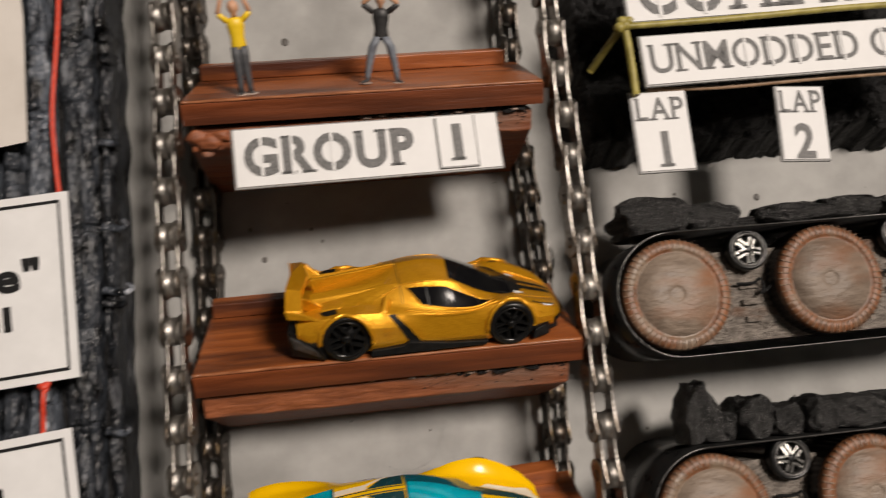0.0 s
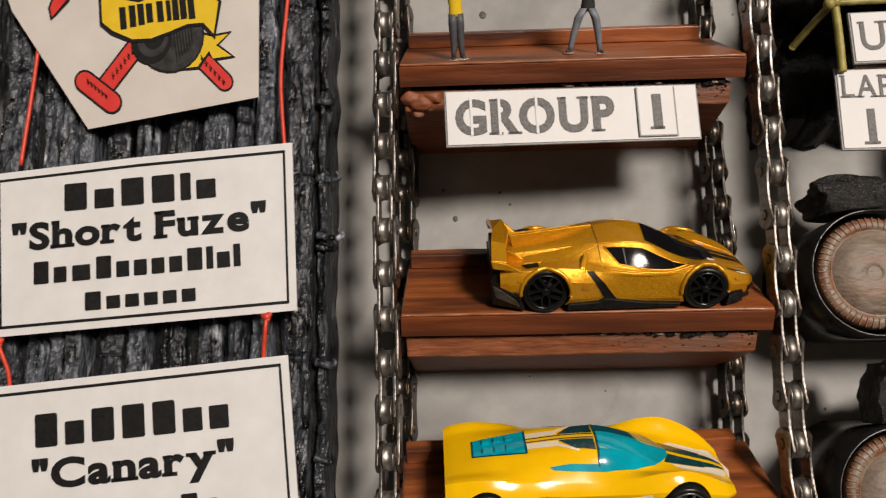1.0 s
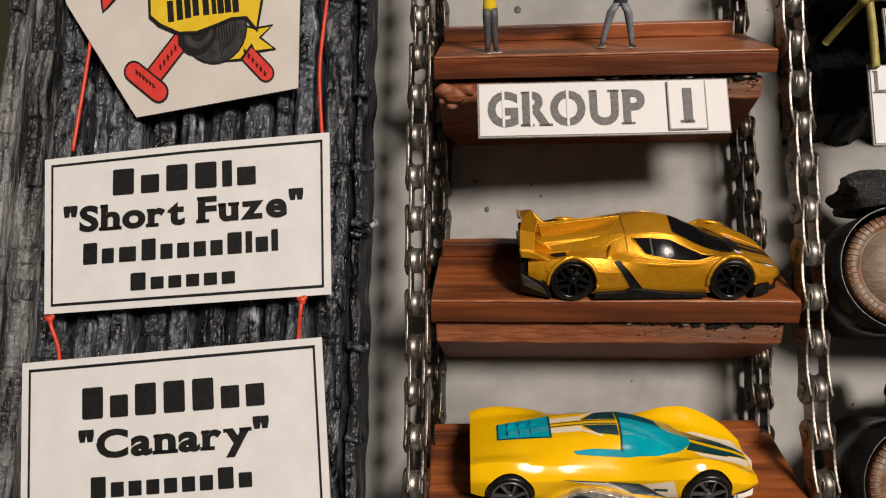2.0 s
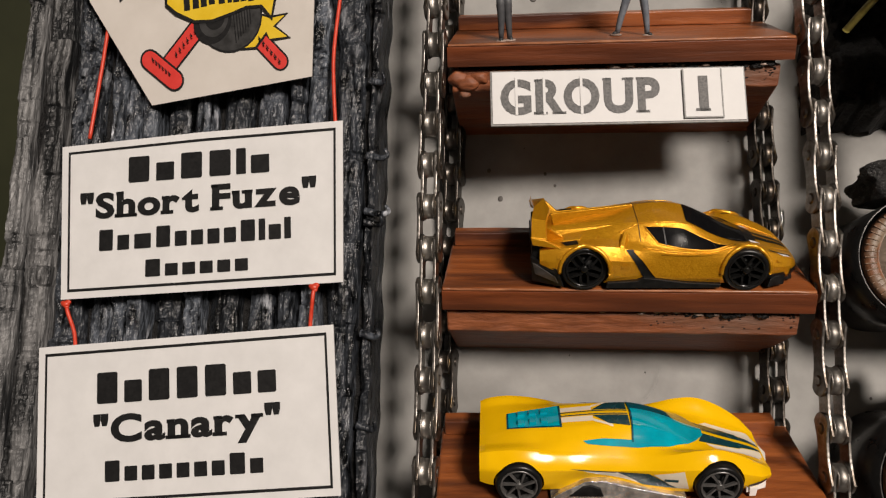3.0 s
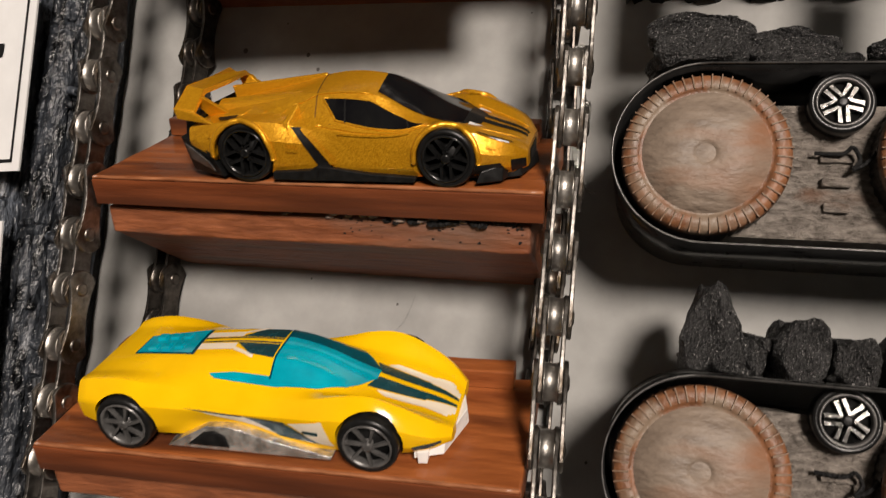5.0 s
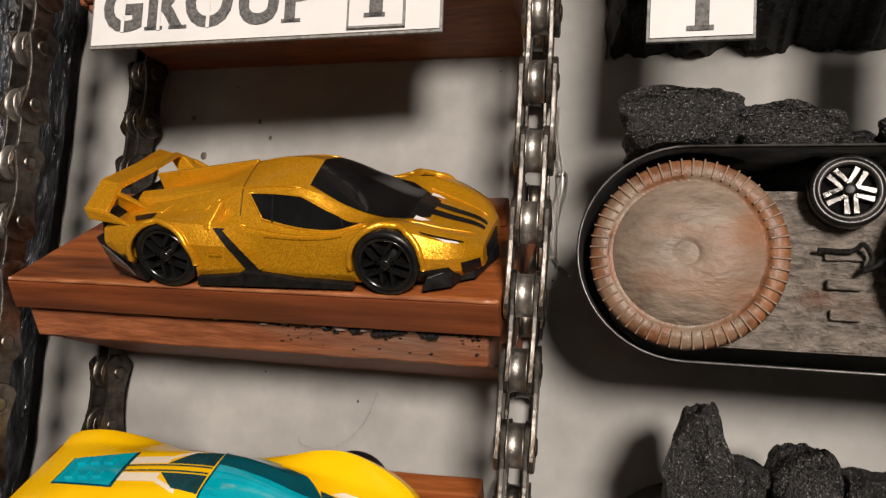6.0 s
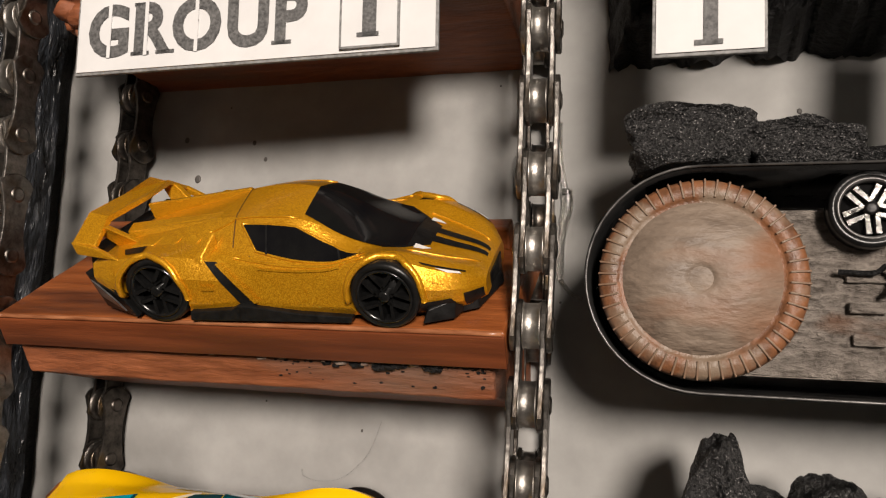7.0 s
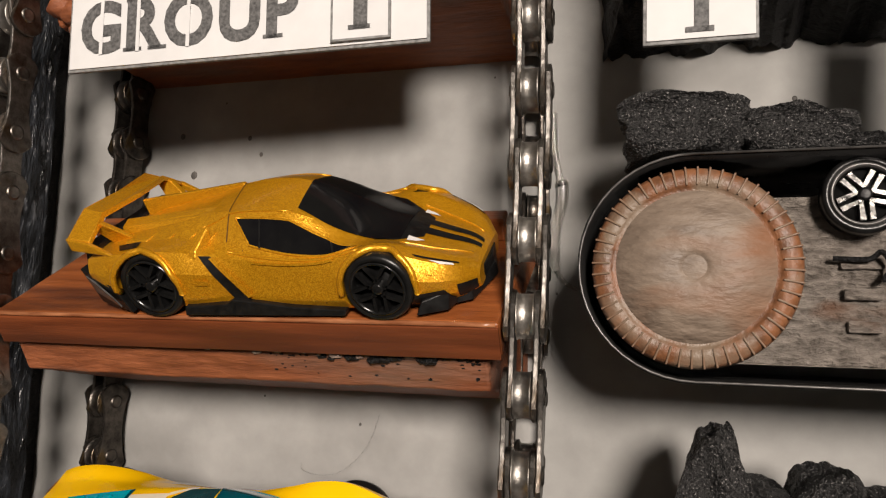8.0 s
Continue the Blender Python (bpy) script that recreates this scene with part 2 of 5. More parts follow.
def thing(name, m, label, category, group="", kind=""):
    ob = new(name)
    ob.empty_display_size = 0.01
    ob.matrix_world = m
    return tagged(ob, label, category, group, kind)


def box_bm(x0, x1, y0, y1, z0, z1, bevel=0.0, bm=None, segments=2):
    own = bmesh.new()
    r = bmesh.ops.create_cube(own, size=1, matrix=Matrix.LocRotScale(((x0 + x1) / 2, (y0 + y1) / 2, (z0 + z1) / 2), None, (x1 - x0, y1 - y0, z1 - z0)))
    if bevel:
        bmesh.ops.bevel(own, geom=own.edges[:], offset=bevel, segments=segments, affect="EDGES", profile=0.5)
    if bm is None:
        return own
    me = bpy.data.meshes.new("tmp")
    own.to_mesh(me)
    bm.from_mesh(me)
    bpy.data.meshes.remove(me)
    own.free()
    return bm


def rough_box(x0, x1, y0, y1, z0, z1, cell, wobble, seed, bevel=0.0005):
    """A board with slightly uneven faces and worn edges."""
    bm = box_bm(x0, x1, y0, y1, z0, z1)
    for axis, (a, b) in enumerate(((x0, x1), (y0, y1), (z0, z1))):
        n = max(1, int((b - a) / cell))
        for i in range(1, n):
            co, no = [0, 0, 0], [0, 0, 0]
            co[axis], no[axis] = a + (b - a) * i / n, 1
            bmesh.ops.bisect_plane(bm, geom=bm.verts[:] + bm.edges[:] + bm.faces[:], plane_co=co, plane_no=no)
    edges = [e for e in bm.edges if len(e.link_faces) == 2 and e.calc_face_angle(0) > 1]
    bmesh.ops.bevel(bm, geom=edges, offset=bevel, segments=2, affect="EDGES", profile=0.5)
    for v in bm.verts:
        p = v.co * 140 + Vector((seed * 7.3, seed * 3.1, seed))
        v.co += noise.noise_vector(p) * wobble + noise.noise_vector(p * 3.1) * wobble * 0.5
    return bm


def ring_faces(n, k):
    """Quads between k closed rings of n points each."""
    return [(a * n + i, a * n + (i + 1) % n, (a + 1) * n + (i + 1) % n, (a + 1) * n + i) for a in range(k - 1) for i in range(n)]


def lathe(name, profile, n, mat, parent, label="", axis="y", smooth=True, centre=(0, 0, 0), caps=True):
    """A turned piece: profile of (radius, along) about the axis."""
    verts = []
    for r, a in profile:
        for i in range(n):
            c, s = r * math.cos(math.tau * i / n), r * math.sin(math.tau * i / n)
            p = {"y": (c, a, s), "x": (a, c, s), "z": (c, s, a)}[axis]
            verts.append((p[0] + centre[0], p[1] + centre[1], p[2] + centre[2]))
    faces = ring_faces(n, len(profile))
    if caps:
        faces += [tuple(range(n)), tuple(range((len(profile) - 1) * n, len(profile) * n))]
    return mesh_object(name, verts, faces, mat, parent, label, smooth)


def tube(name, pts, radius, mat, parent=None, label="", n=8, taper=1.0):
    pts = [Vector(p) for p in pts]
    verts = []
    for i, p in enumerate(pts):
        d = (pts[min(i + 1, len(pts) - 1)] - pts[max(i - 1, 0)]).normalized()
        u = d.orthogonal().normalized() if i == 0 else (u - d * u.dot(d)).normalized()
        w = d.cross(u)
        r = radius * (1 + (taper - 1) * i / (len(pts) - 1))
        verts += [p + r * (math.cos(math.tau * k / n) * u + math.sin(math.tau * k / n) * w) for k in range(n)]
    faces = ring_faces(n, len(pts)) + [tuple(range(n)), tuple(range((len(pts) - 1) * n, len(pts) * n))]
    return mesh_object(name, verts, faces, mat, parent, label, True)


def curve_points(pts, n=6):
    """Catmull-Rom through the points."""
    pts = [Vector(p) for p in pts]
    out = []
    for i in range(len(pts) - 1):
        a, b, c, d = pts[max(i - 1, 0)], pts[i], pts[i + 1], pts[min(i + 2, len(pts) - 1)]
        for k in range(n):
            t = k / n
            out.append(0.5 * ((2 * b) + (c - a) * t + (2 * a - 5 * b + 4 * c - d) * t * t + (3 * b - a - 3 * c + d) * t ** 3))
    return out + [pts[-1]]


def plate_shape(name, outline, y0, y1, mat, parent, label=""):
    """A flat piece cut to an outline in x and z, from y0 (front) to y1."""
    bm = bmesh.new()
    f = bm.faces.new([bm.verts.new((x, y1, z)) for x, z in outline])
    r = bmesh.ops.extrude_face_region(bm, geom=[f])
    for v in r["geom"]:
        if isinstance(v, bmesh.types.BMVert):
            v.co.y = y0
    bmesh.ops.triangulate(bm, faces=[f for f in bm.faces if len(f.verts) > 4])
    return part(name, bm, mat, parent, label)


GLYPHS = {}
SERIFS = {"h": "lb rb lc", "o": "", "r": "lb lx", "t": "", "F": "lb lc", "u": "lx rx", "z": "", "e": "", "S": "", "C": "", "a": "", "n": "lb rb lx", "y": "lx rx", "G": "", "R": "lb rb lc",
          "O": "", "U": "lc rc", "P": "lb lc", "L": "lb lc", "A": "lb rb", "1": "mb", "2": "", "N": "lb lc rc", "M": "lb rb", "D": "lb lc", "E": "lb lc", "H": "lb rb lc rc"}
BRIDGES = {"G": 0.52, "O": 0.5, "C": 0.55, "R": 0.31, "D": 0.33}


def glyph(ch, bold):
    """Outline mesh of one character of the built-in font: points and faces."""
    if (ch, bold) not in GLYPHS:
        cu = bpy.data.curves.new("glyph", "FONT")
        cu.body, cu.size, cu.offset, cu.resolution_u = ch, 1.0, bold, 4
        tmp = bpy.data.objects.new("tmp", cu)
        scene.collection.objects.link(tmp)
        me = bpy.data.meshes.new_from_object(tmp.evaluated_get(bpy.context.evaluated_depsgraph_get()))
        bpy.data.objects.remove(tmp)
        GLYPHS[ch, bold] = [tuple(v.co) for v in me.vertices], [tuple(f.vertices) for f in me.polygons]
        bpy.data.meshes.remove(me)
    return GLYPHS[ch, bold]


def lettering(name, text, x, z, width, height, y, mat, parent, bold=0.02, stencil=False, slab=0.085, gap=0.10, label=""):
    """Words as a thin mesh with slab serifs, centred at x, z, fitted to the width and to the capitals' height."""
    verts, faces, marks, pen = [], [], [], 0.0
    cap = max(v[1] for v in glyph("H", bold)[0])
    xh = max(v[1] for v in glyph("x", bold)[0])
    for ch in text:
        if ch == " ":
            pen += 0.26
            continue
        vs, fs = glyph(ch, bold)
        lo, hi = min(v[0] for v in vs), max(v[0] for v in vs)
        k, k_face = len(verts), len(faces)
        start = k
        verts += [(v[0] - lo + pen, v[1]) for v in vs]
        faces += [tuple(i + k for i in f) for f in fs]
        w = hi - lo
        stem = 0.07 + bold
        for spec in SERIFS.get(ch, "").split():
            cx = {"l": pen + stem, "r": pen + w - stem, "m": pen + (w - stem if ch == "1" else w / 2)}[spec[0]]
            base = {"b": 0.0 - bold, "x": xh - slab, "c": cap - slab}[spec[1]]
            reach = 0.155 if spec[1] == "b" else 0.13
            k = len(verts)
            left = cx - reach
            right = cx + (reach if spec[1] == "b" else 0.04)
            if spec[0] == "r" and spec[1] != "b":
                left, right = cx - reach, cx + reach
            verts += [(left, base), (right, base), (right, base + slab), (left, base + slab)]
            faces.append((k, k + 1, k + 2, k + 3))
        marks.append((start, len(verts), k_face, len(faces), pen + w * BRIDGES[ch] if stencil and ch in BRIDGES else None))
        pen += w + gap - (0.10 if stencil and ch == "R" else 0.0)
    lo, hi = min(v[0] for v in verts), max(v[0] for v in verts)
    sx, sz = width / (hi - lo), height / cap
    put = lambda u, v, yy: (x + (u - (lo + hi) / 2) * sx, yy, z + (v - cap / 2) * sz)
    for v0, v1, f0, f1, bridge in marks:
        ob = mesh_object("letter", [put(u, v, y) for u, v in verts[v0:v1]], [tuple(i - v0 for i in f) for f in faces[f0:f1]], mat, parent)
        if bridge is not None:
            w = 0.030
            mesh_object("stencil_bridge", [put(bridge - w, -0.05, y - 0.00006), put(bridge + w, -0.05, y - 0.00006), put(bridge + w, cap + 0.05, y - 0.00006), put(bridge - w, cap + 0.05, y - 0.00006)], [(0, 1, 2, 3)], PAPER, ob)


def letter_bars(name, shape, x, z, width, height, y, mat, parent):
    """Plain bars in place of a word: one bar per letter, tall or low."""
    wide = {"T": 1.0, "x": 0.86, "i": 0.46, "m": 1.2}
    total = sum(wide[c] for c in shape)
    pen = x - width / 2
    for c in shape:
        w = width * wide[c] / total
        h = height * (1.0 if c in "Ti" else 0.70)
        a, b, r = pen + w * 0.13, pen + w * 0.87, min(w, h) * 0.05
        z0, z1 = z - height / 2, z - height / 2 + h
        mesh_object(name, [(a + r, y, z0), (b - r, y, z0), (b, y, z0 + r), (b, y, z1 - r), (b - r, y, z1), (a + r, y, z1), (a, y, z1 - r), (a, y, z0 + r)], [tuple(range(8))], mat, parent)
        pen += w


def D(x, y, z, rx=0, ry=0, rz=0):
    return DISP @ pose(x, y, z, rx, ry, rz)


# ---------------------------------------------------------------- the room and the board
WALL_Y = 0.041


def slab(name, x0, x1, y0, y1, z0, z1, mat):
    ob = part(name, box_bm(x0, x1, y0, y1, z0, z1), mat, None)
    return tagged(ob, kind="structure")


# plain shell added round the display, mostly unseen, for reflections and bounced light
slab("floor", -1.05, 1.45, -2.05, 0.65, -0.05, 0.0, TABLE)
slab("ceiling", -1.05, 1.45, -2.05, 0.65, 2.75, 2.80, ROOM_CEILING)
slab("wall_north", -1.05, 1.45, 0.65, 0.70, 0.0, 2.75, ROOM_WALL)
slab("wall_south", -1.05, 1.45, -2.10, -2.05, 0.0, 2.75, ROOM_CEILING)
slab("wall_west", -1.10, -1.05, -2.05, 0.65, 0.0, 2.75, ROOM_CEILING)
slab("wall_east", 1.45, 1.50, -2.05, 0.65, 0.0, 2.75, ROOM_CEILING)
# unseen table, added to carry the leaning board
table = thing("table", pose(0, 0, 0), "dark wooden table added under the display, out of view", "table")
part("tabletop", box_bm(-0.40, 0.45, -0.25, 0.35, 0.7075, 0.7375, 0.004), TABLE, table)
for sx in (-0.36, 0.41):
    for sy in (-0.21, 0.31):
        part("leg", box_bm(sx - 0.03, sx + 0.03, sy - 0.03, sy + 0.03, 0.0, 0.7075, 0.003), TABLE, table)

board = tagged(part("backing_board", rough_box(-0.245, 0.30, WALL_Y, WALL_Y + 0.016, -0.215, 0.24, 0.05, 0.00012, 3), GREY_WALL, None), "smooth grey painted backing board of the display", "board")
board.matrix_world = DISP



# ---------------------------------------------------------------- shelves
SHELF_Z = (0.0735, 0.0, -0.0562)     # front top edges of the three shelves, along the board
X0, X1 = -0.1035, -0.0010
SHELF_DEPTH = 0.036


def shelf_frame(i):
    """Level frame of a shelf at the right end of its front top edge; the lowest sits a little askew."""
    return D(0, (0, 0, -0.0024)[i], SHELF_Z[i], LEAN_BACK) @ pose(0, 0, 0, 0, 0, (0, 0, 2.6)[i])


def make_shelf(i, seed):
    X1 = (-0.0026, -0.0010, -0.0010)[i]
    s = thing("shelf", shelf_frame(i), "red-brown stained wooden shelf between two bicycle chains", "shelf", "stained shelves on the board")
    part("shelf_board", rough_box(X0, X1, 0.0, SHELF_DEPTH, -0.0068, 0.0, 0.006, 0.00016, seed, 0.0006), WOOD, s)
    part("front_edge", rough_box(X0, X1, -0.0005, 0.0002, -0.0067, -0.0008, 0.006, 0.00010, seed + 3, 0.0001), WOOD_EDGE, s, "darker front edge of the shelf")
    # pale bead painting the highlight on the worn front edge
    tube("worn_edge_glint", [(X0 + 0.0004 + (X1 - X0 - 0.0008) * k / 40, 0.0000 + 0.00012 * noise.noise(Vector((k * 0.7, seed, 0))), -0.00035 + 0.00010 * noise.noise(Vector((k * 0.5, seed, 9)))) for k in range(41)], 0.00042, WORN_EDGE_GLINT, s, n=8)
    part("back_strip", rough_box(X0 + 0.001, X1 - 0.005, SHELF_DEPTH - 0.005, SHELF_DEPTH, 0.0001, 0.0047, 0.006, 0.00015, seed + 1, 0.0004), WOOD, s)
    wedge = rough_box(X0 + 0.001, X1 - 0.003, 0.0016, 0.036, -0.0148, -0.0082, 0.005, 0.0003, seed + 2, 0.0006)
    for v in wedge.verts:                        # its underside runs square to the leaning board
        low = min(1.0, max(0.0, (-0.0088 - v.co.z) / 0.0055))
        v.co.z -= low * max(0.0, v.co.y - 0.0022) * 0.80
    part("batten", wedge, BATTEN, s, "rough paler wooden batten under the shelf")
    bm = bmesh.new()
    rnd = random.Random(seed)
    for k in range(26):
        x = rnd.uniform(X0 + 0.045, X1 - 0.006)
        r = rnd.uniform(0.0003, 0.0010)
        bmesh.ops.create_icosphere(bm, subdivisions=1, radius=r, matrix=pose(x, rnd.uniform(0.0012, 0.0035), -0.0078 + rnd.uniform(-0.0004, 0.0004)) @ Matrix.Diagonal((1.8, 1, 0.6, 1)))
    part("dried_glue", bm, GLUE, s, "pale crumbs of dried glue", True)["kind"] = "stuff"
    bm = bmesh.new()
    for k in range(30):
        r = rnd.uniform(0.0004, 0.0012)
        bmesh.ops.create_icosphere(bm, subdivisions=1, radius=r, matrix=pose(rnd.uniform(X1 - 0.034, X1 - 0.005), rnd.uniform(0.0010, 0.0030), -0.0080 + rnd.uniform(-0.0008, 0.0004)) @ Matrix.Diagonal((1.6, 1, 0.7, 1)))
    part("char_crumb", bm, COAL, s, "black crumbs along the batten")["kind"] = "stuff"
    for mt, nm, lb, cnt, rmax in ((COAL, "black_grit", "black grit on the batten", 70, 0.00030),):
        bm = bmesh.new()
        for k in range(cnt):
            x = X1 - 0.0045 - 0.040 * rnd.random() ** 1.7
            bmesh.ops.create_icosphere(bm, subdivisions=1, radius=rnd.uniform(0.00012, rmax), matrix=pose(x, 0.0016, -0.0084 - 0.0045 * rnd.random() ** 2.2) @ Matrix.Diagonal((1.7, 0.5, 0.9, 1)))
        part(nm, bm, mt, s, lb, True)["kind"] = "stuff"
    # black filler between board and batten, painting the gap's shade
    part("gap_shade", box_bm(X0 + 0.003, X1 - 0.004, 0.004, 0.036, -0.0084, -0.0066), COAL, s, "black filler painting the shade in the gap between board and batten")
    return s


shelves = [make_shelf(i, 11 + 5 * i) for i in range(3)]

# the knot of wood under the upper shelf, beside the chain
bm = bmesh.new()
for k, (x, z, r) in enumerate(((-0.1005, -0.0105, 0.0030), (-0.0975, -0.0120, 0.0034), (-0.0940, -0.0105, 0.0026), (-0.0985, -0.0155, 0.0018))):
    bmesh.ops.create_icosphere(bm, subdivisions=3, radius=r, matrix=pose(x, 0.0020, z) @ Matrix.Diagonal((1.1, 0.7, 0.75, 1)))
for v in bm.verts:
    v.co += noise.noise_vector(v.co * 420) * 0.0006
part("glue_knot", bm, BATTEN, shelves[0], "lumpy brown knot of glue", True)


# ---------------------------------------------------------------- bicycle chains
PITCH = 0.0127


def link_outline(n=9):
    """Half-waisted outline of a link plate, pins at z = 0 and z = PITCH."""
    r, waist = 0.00425, 0.0024
    out = []
    for k in range(n + 1):                       # lower round end
        a = math.radians(205 + 130 * k / n)
        out.append((r * math.cos(a), r * math.sin(a)))
    for k in range(1, 6):                        # right waist
        t = k / 6
        out.append((waist + (r * math.cos(math.radians(25)) - waist) * (2 * t - 1) ** 2, -r * math.sin(math.radians(25)) + t * (PITCH + 2 * r * math.sin(math.radians(25)))))
    for k in range(n + 1):                       # upper round end
        a = math.radians(25 + 130 * k / n)
        out.append((r * math.cos(a), PITCH + r * math.sin(a)))
    for k in range(1, 6):
        t = k / 6
        out.append((-waist - (r * math.cos(math.radians(25)) - waist) * (2 * t - 1) ** 2, PITCH + r * math.sin(math.radians(25)) - t * (PITCH + 2 * r * math.sin(math.radians(25)))))
    return out


def plate_mesh(name, mat, thick=0.0009):
    bm = bmesh.new()
    f = bm.faces.new([bm.verts.new((-thick / 2, y, z)) for y, z in link_outline()])
    r = bmesh.ops.extrude_face_region(bm, geom=[f])
    for v in r["geom"]:
        if isinstance(v, bmesh.types.BMVert):
            v.co.x = thick / 2
    bmesh.ops.recalc_face_normals(bm, faces=bm.faces)
    caps = [e for e in bm.edges if abs(e.calc_face_angle(0)) > 1.2]
    bmesh.ops.bevel(bm, geom=caps, offset=0.00022, segments=2, affect="EDGES", profile=0.5)
    me = bpy.data.meshes.new(name)
    bm.to_mesh(me)
    bm.free()
    me.materials.append(mat)
    return me


def turned_mesh(name, profile, n, mat):
    verts = [(a, r * math.cos(math.tau * i / n), r * math.sin(math.tau * i / n)) for r, a in profile for i in range(n)]
    me = bpy.data.meshes.new(name)
    me.from_pydata(verts, [], ring_faces(n, len(profile)) + [tuple(range(n)), tuple(range((len(profile) - 1) * n, len(profile) * n))])
    me.materials.append(mat)
    me.polygons.foreach_set("use_smooth", [len(p.vertices) == 4 for p in me.polygons])
    return me


CHAIN_PLATE = {False: plate_mesh("link_plate", STEEL), True: plate_mesh("link_plate", OILY)}
CHAIN_ROLLER = {k: turned_mesh("roller", ((0.0035, -0.00150), (0.0039, -0.00145), (0.0039, -0.00125), (0.0037, -0.00115), (0.0037, 0.00115), (0.0039, 0.00125), (0.0039, 0.00145), (0.0035, 0.00150)), 20, m) for k, m in ((False, ROLLER), (True, STEEL))}
CHAIN_PIN = {k: turned_mesh("pin", ((0.0011, -0.0037), (0.0016, -0.0035), (0.0016, 0.0035), (0.0011, 0.0037)), 14, m) for k, m in ((False, STEEL), (True, OILY))}


def make_chain(label, x, y, z_low, count, phase, dark, turn=0.0, sway=0.0, seed=1):
    """A hanging chain: a line of pins; narrow and wide links take turns."""
    c = thing("bicycle_chain", D(x, y, z_low), label, "chain", "bicycle chains on the board")
    rnd = random.Random(seed)
    pts = [Vector((sway * math.sin(0.55 * i + seed), 0.35 * sway * math.cos(0.8 * i + seed), i * PITCH * 0.992)) for i in range(count + 1)]
    for i in range(count + 1):
        yaw = turn + rnd.uniform(-4, 4)
        for name, meshes in (("roller", CHAIN_ROLLER), ("pin", CHAIN_PIN)):
            ob = new(name, meshes[dark])
            ob.parent = c
            ob.matrix_local = Matrix.Translation(pts[i]) @ pose(0, 0, 0, 0, 0, yaw)
        if i == count:
            break
        d = pts[i + 1] - pts[i]
        tip = Matrix.Translation(pts[i]) @ pose(0, 0, 0, math.degrees(math.atan2(-d.y, d.z)), math.degrees(math.atan2(d.x, d.z)), turn)
        off = 0.00195 if (i + phase) % 2 else 0.0029
        for side in (-1, 1):
            ob = new("link_plate", CHAIN_PLATE[dark])
            ob.parent = c
            ob.matrix_local = tip @ pose(side * off, 0, 0)
    return c


make_chain("worn grey steel bicycle chain along the shelf ends", 0.0027, 0.0040, 0.0148 - 9 * PITCH, 20, 0, False, 6, 0.0004, 2)
make_chain("worn grey steel bicycle chain along the shelf ends", -0.1075, 0.0030, -0.0126 - 7 * PITCH, 21, 1, False, -4, 0.0004, 5)
make_chain("oily dark bicycle chain against the backing board", -0.0030, 0.0362, 0.0500 - 12 * PITCH, 20, 0, True, 10, 0.0007, 3)
make_chain("oily dark bicycle chain against the backing board", -0.1050, 0.0362, 0.0440 - 11 * PITCH, 20, 1, True, -12, 0.0007, 8)


# ---------------------------------------------------------------- charred plank with its cards
def charred_strip(parent, x0, x1, z0, z1, depth, mat, seed, crack):
    """One upright strip of burnt wood, split into blocks by cross cracks, front face uneven."""
    rs = random.Random(seed * 31)
    nx = max(7, int((x1 - x0) / 0.0007))
    nz = int((z1 - z0) / 0.0007)
    cuts, blocks, zc = [], [], z0
    while zc < z1:
        zc += rs.choice((rs.uniform(0.002, 0.006), rs.uniform(0.008, 0.030), rs.uniform(0.015, 0.045)))
        cuts.append(zc)
        blocks.append((rs.uniform(-0.0010, 0.0010), rs.uniform(-0.20, 0.20), rs.uniform(-0.05, 0.05)))
    verts = []
    for j in range(nz + 1):
        z = z0 + (z1 - z0) * j / nz
        for i in range(nx + 1):
            u = i / nx
            x = x0 + (x1 - x0) * u
            round_off = 1 - abs(2 * u - 1) ** 5
            zz = z + 0.0016 * noise.noise(Vector((x * 130, seed * 1.7, z * 40))) + 0.0005 * noise.noise(Vector((x * 700, seed, z * 300)))
            k = int(np.searchsorted(cuts, zz))
            k = min(k, len(blocks) - 1)
            near = min(abs(zz - cuts[k]), abs(zz - cuts[k - 1]) if k else 1)
            lift, tx, tz = blocks[k]
            h = lift + tx * (x - (x0 + x1) / 2) + tz * (zz - cuts[k] + 0.003)
            h -= 0.0016 * max(0.0, 1 - near / 0.0006) * crack * (0.4 + 0.9 * max(0, noise.noise(Vector((x * 260, seed, k * 3.7)))))
            h += noise.noise(Vector((x * 90, seed * 9.7, z * 28))) * 0.0012 + noise.noise(Vector((x * 460, seed, z * 42))) * 0.0013 + 0.00055 * noise.noise(Vector((x * 900, seed * 2, z * 600)))
            wob = 0.0010 * noise.noise(Vector((seed * 3.3, u * 2, z * 90)))
            verts.append((x + wob, WALL_Y - depth * (0.30 + 0.70 * round_off) - h * round_off, z))
    w = nx + 1
    faces = [(j * w + i, j * w + i + 1, (j + 1) * w + i + 1, (j + 1) * w + i) for j in range(nz) for i in range(nx)]
    return mesh_object("charred_strip", verts, faces, mat, parent, "ash-grey strip" if mat is ASH else "", False)


plank = thing("charred_plank", D(0, 0, 0), "burnt black wooden plank with cracked upright grain", "plank")
PL, PR, PB, PT = -0.257, -0.128, -0.125, 0.165
part("core", rough_box(PL + 0.002, PR - 0.002, WALL_Y - 0.016, WALL_Y, PB, PT, 0.02, 0.0004, 5), COAL, plank)
rnd = random.Random(21)
x, k = PL, 0
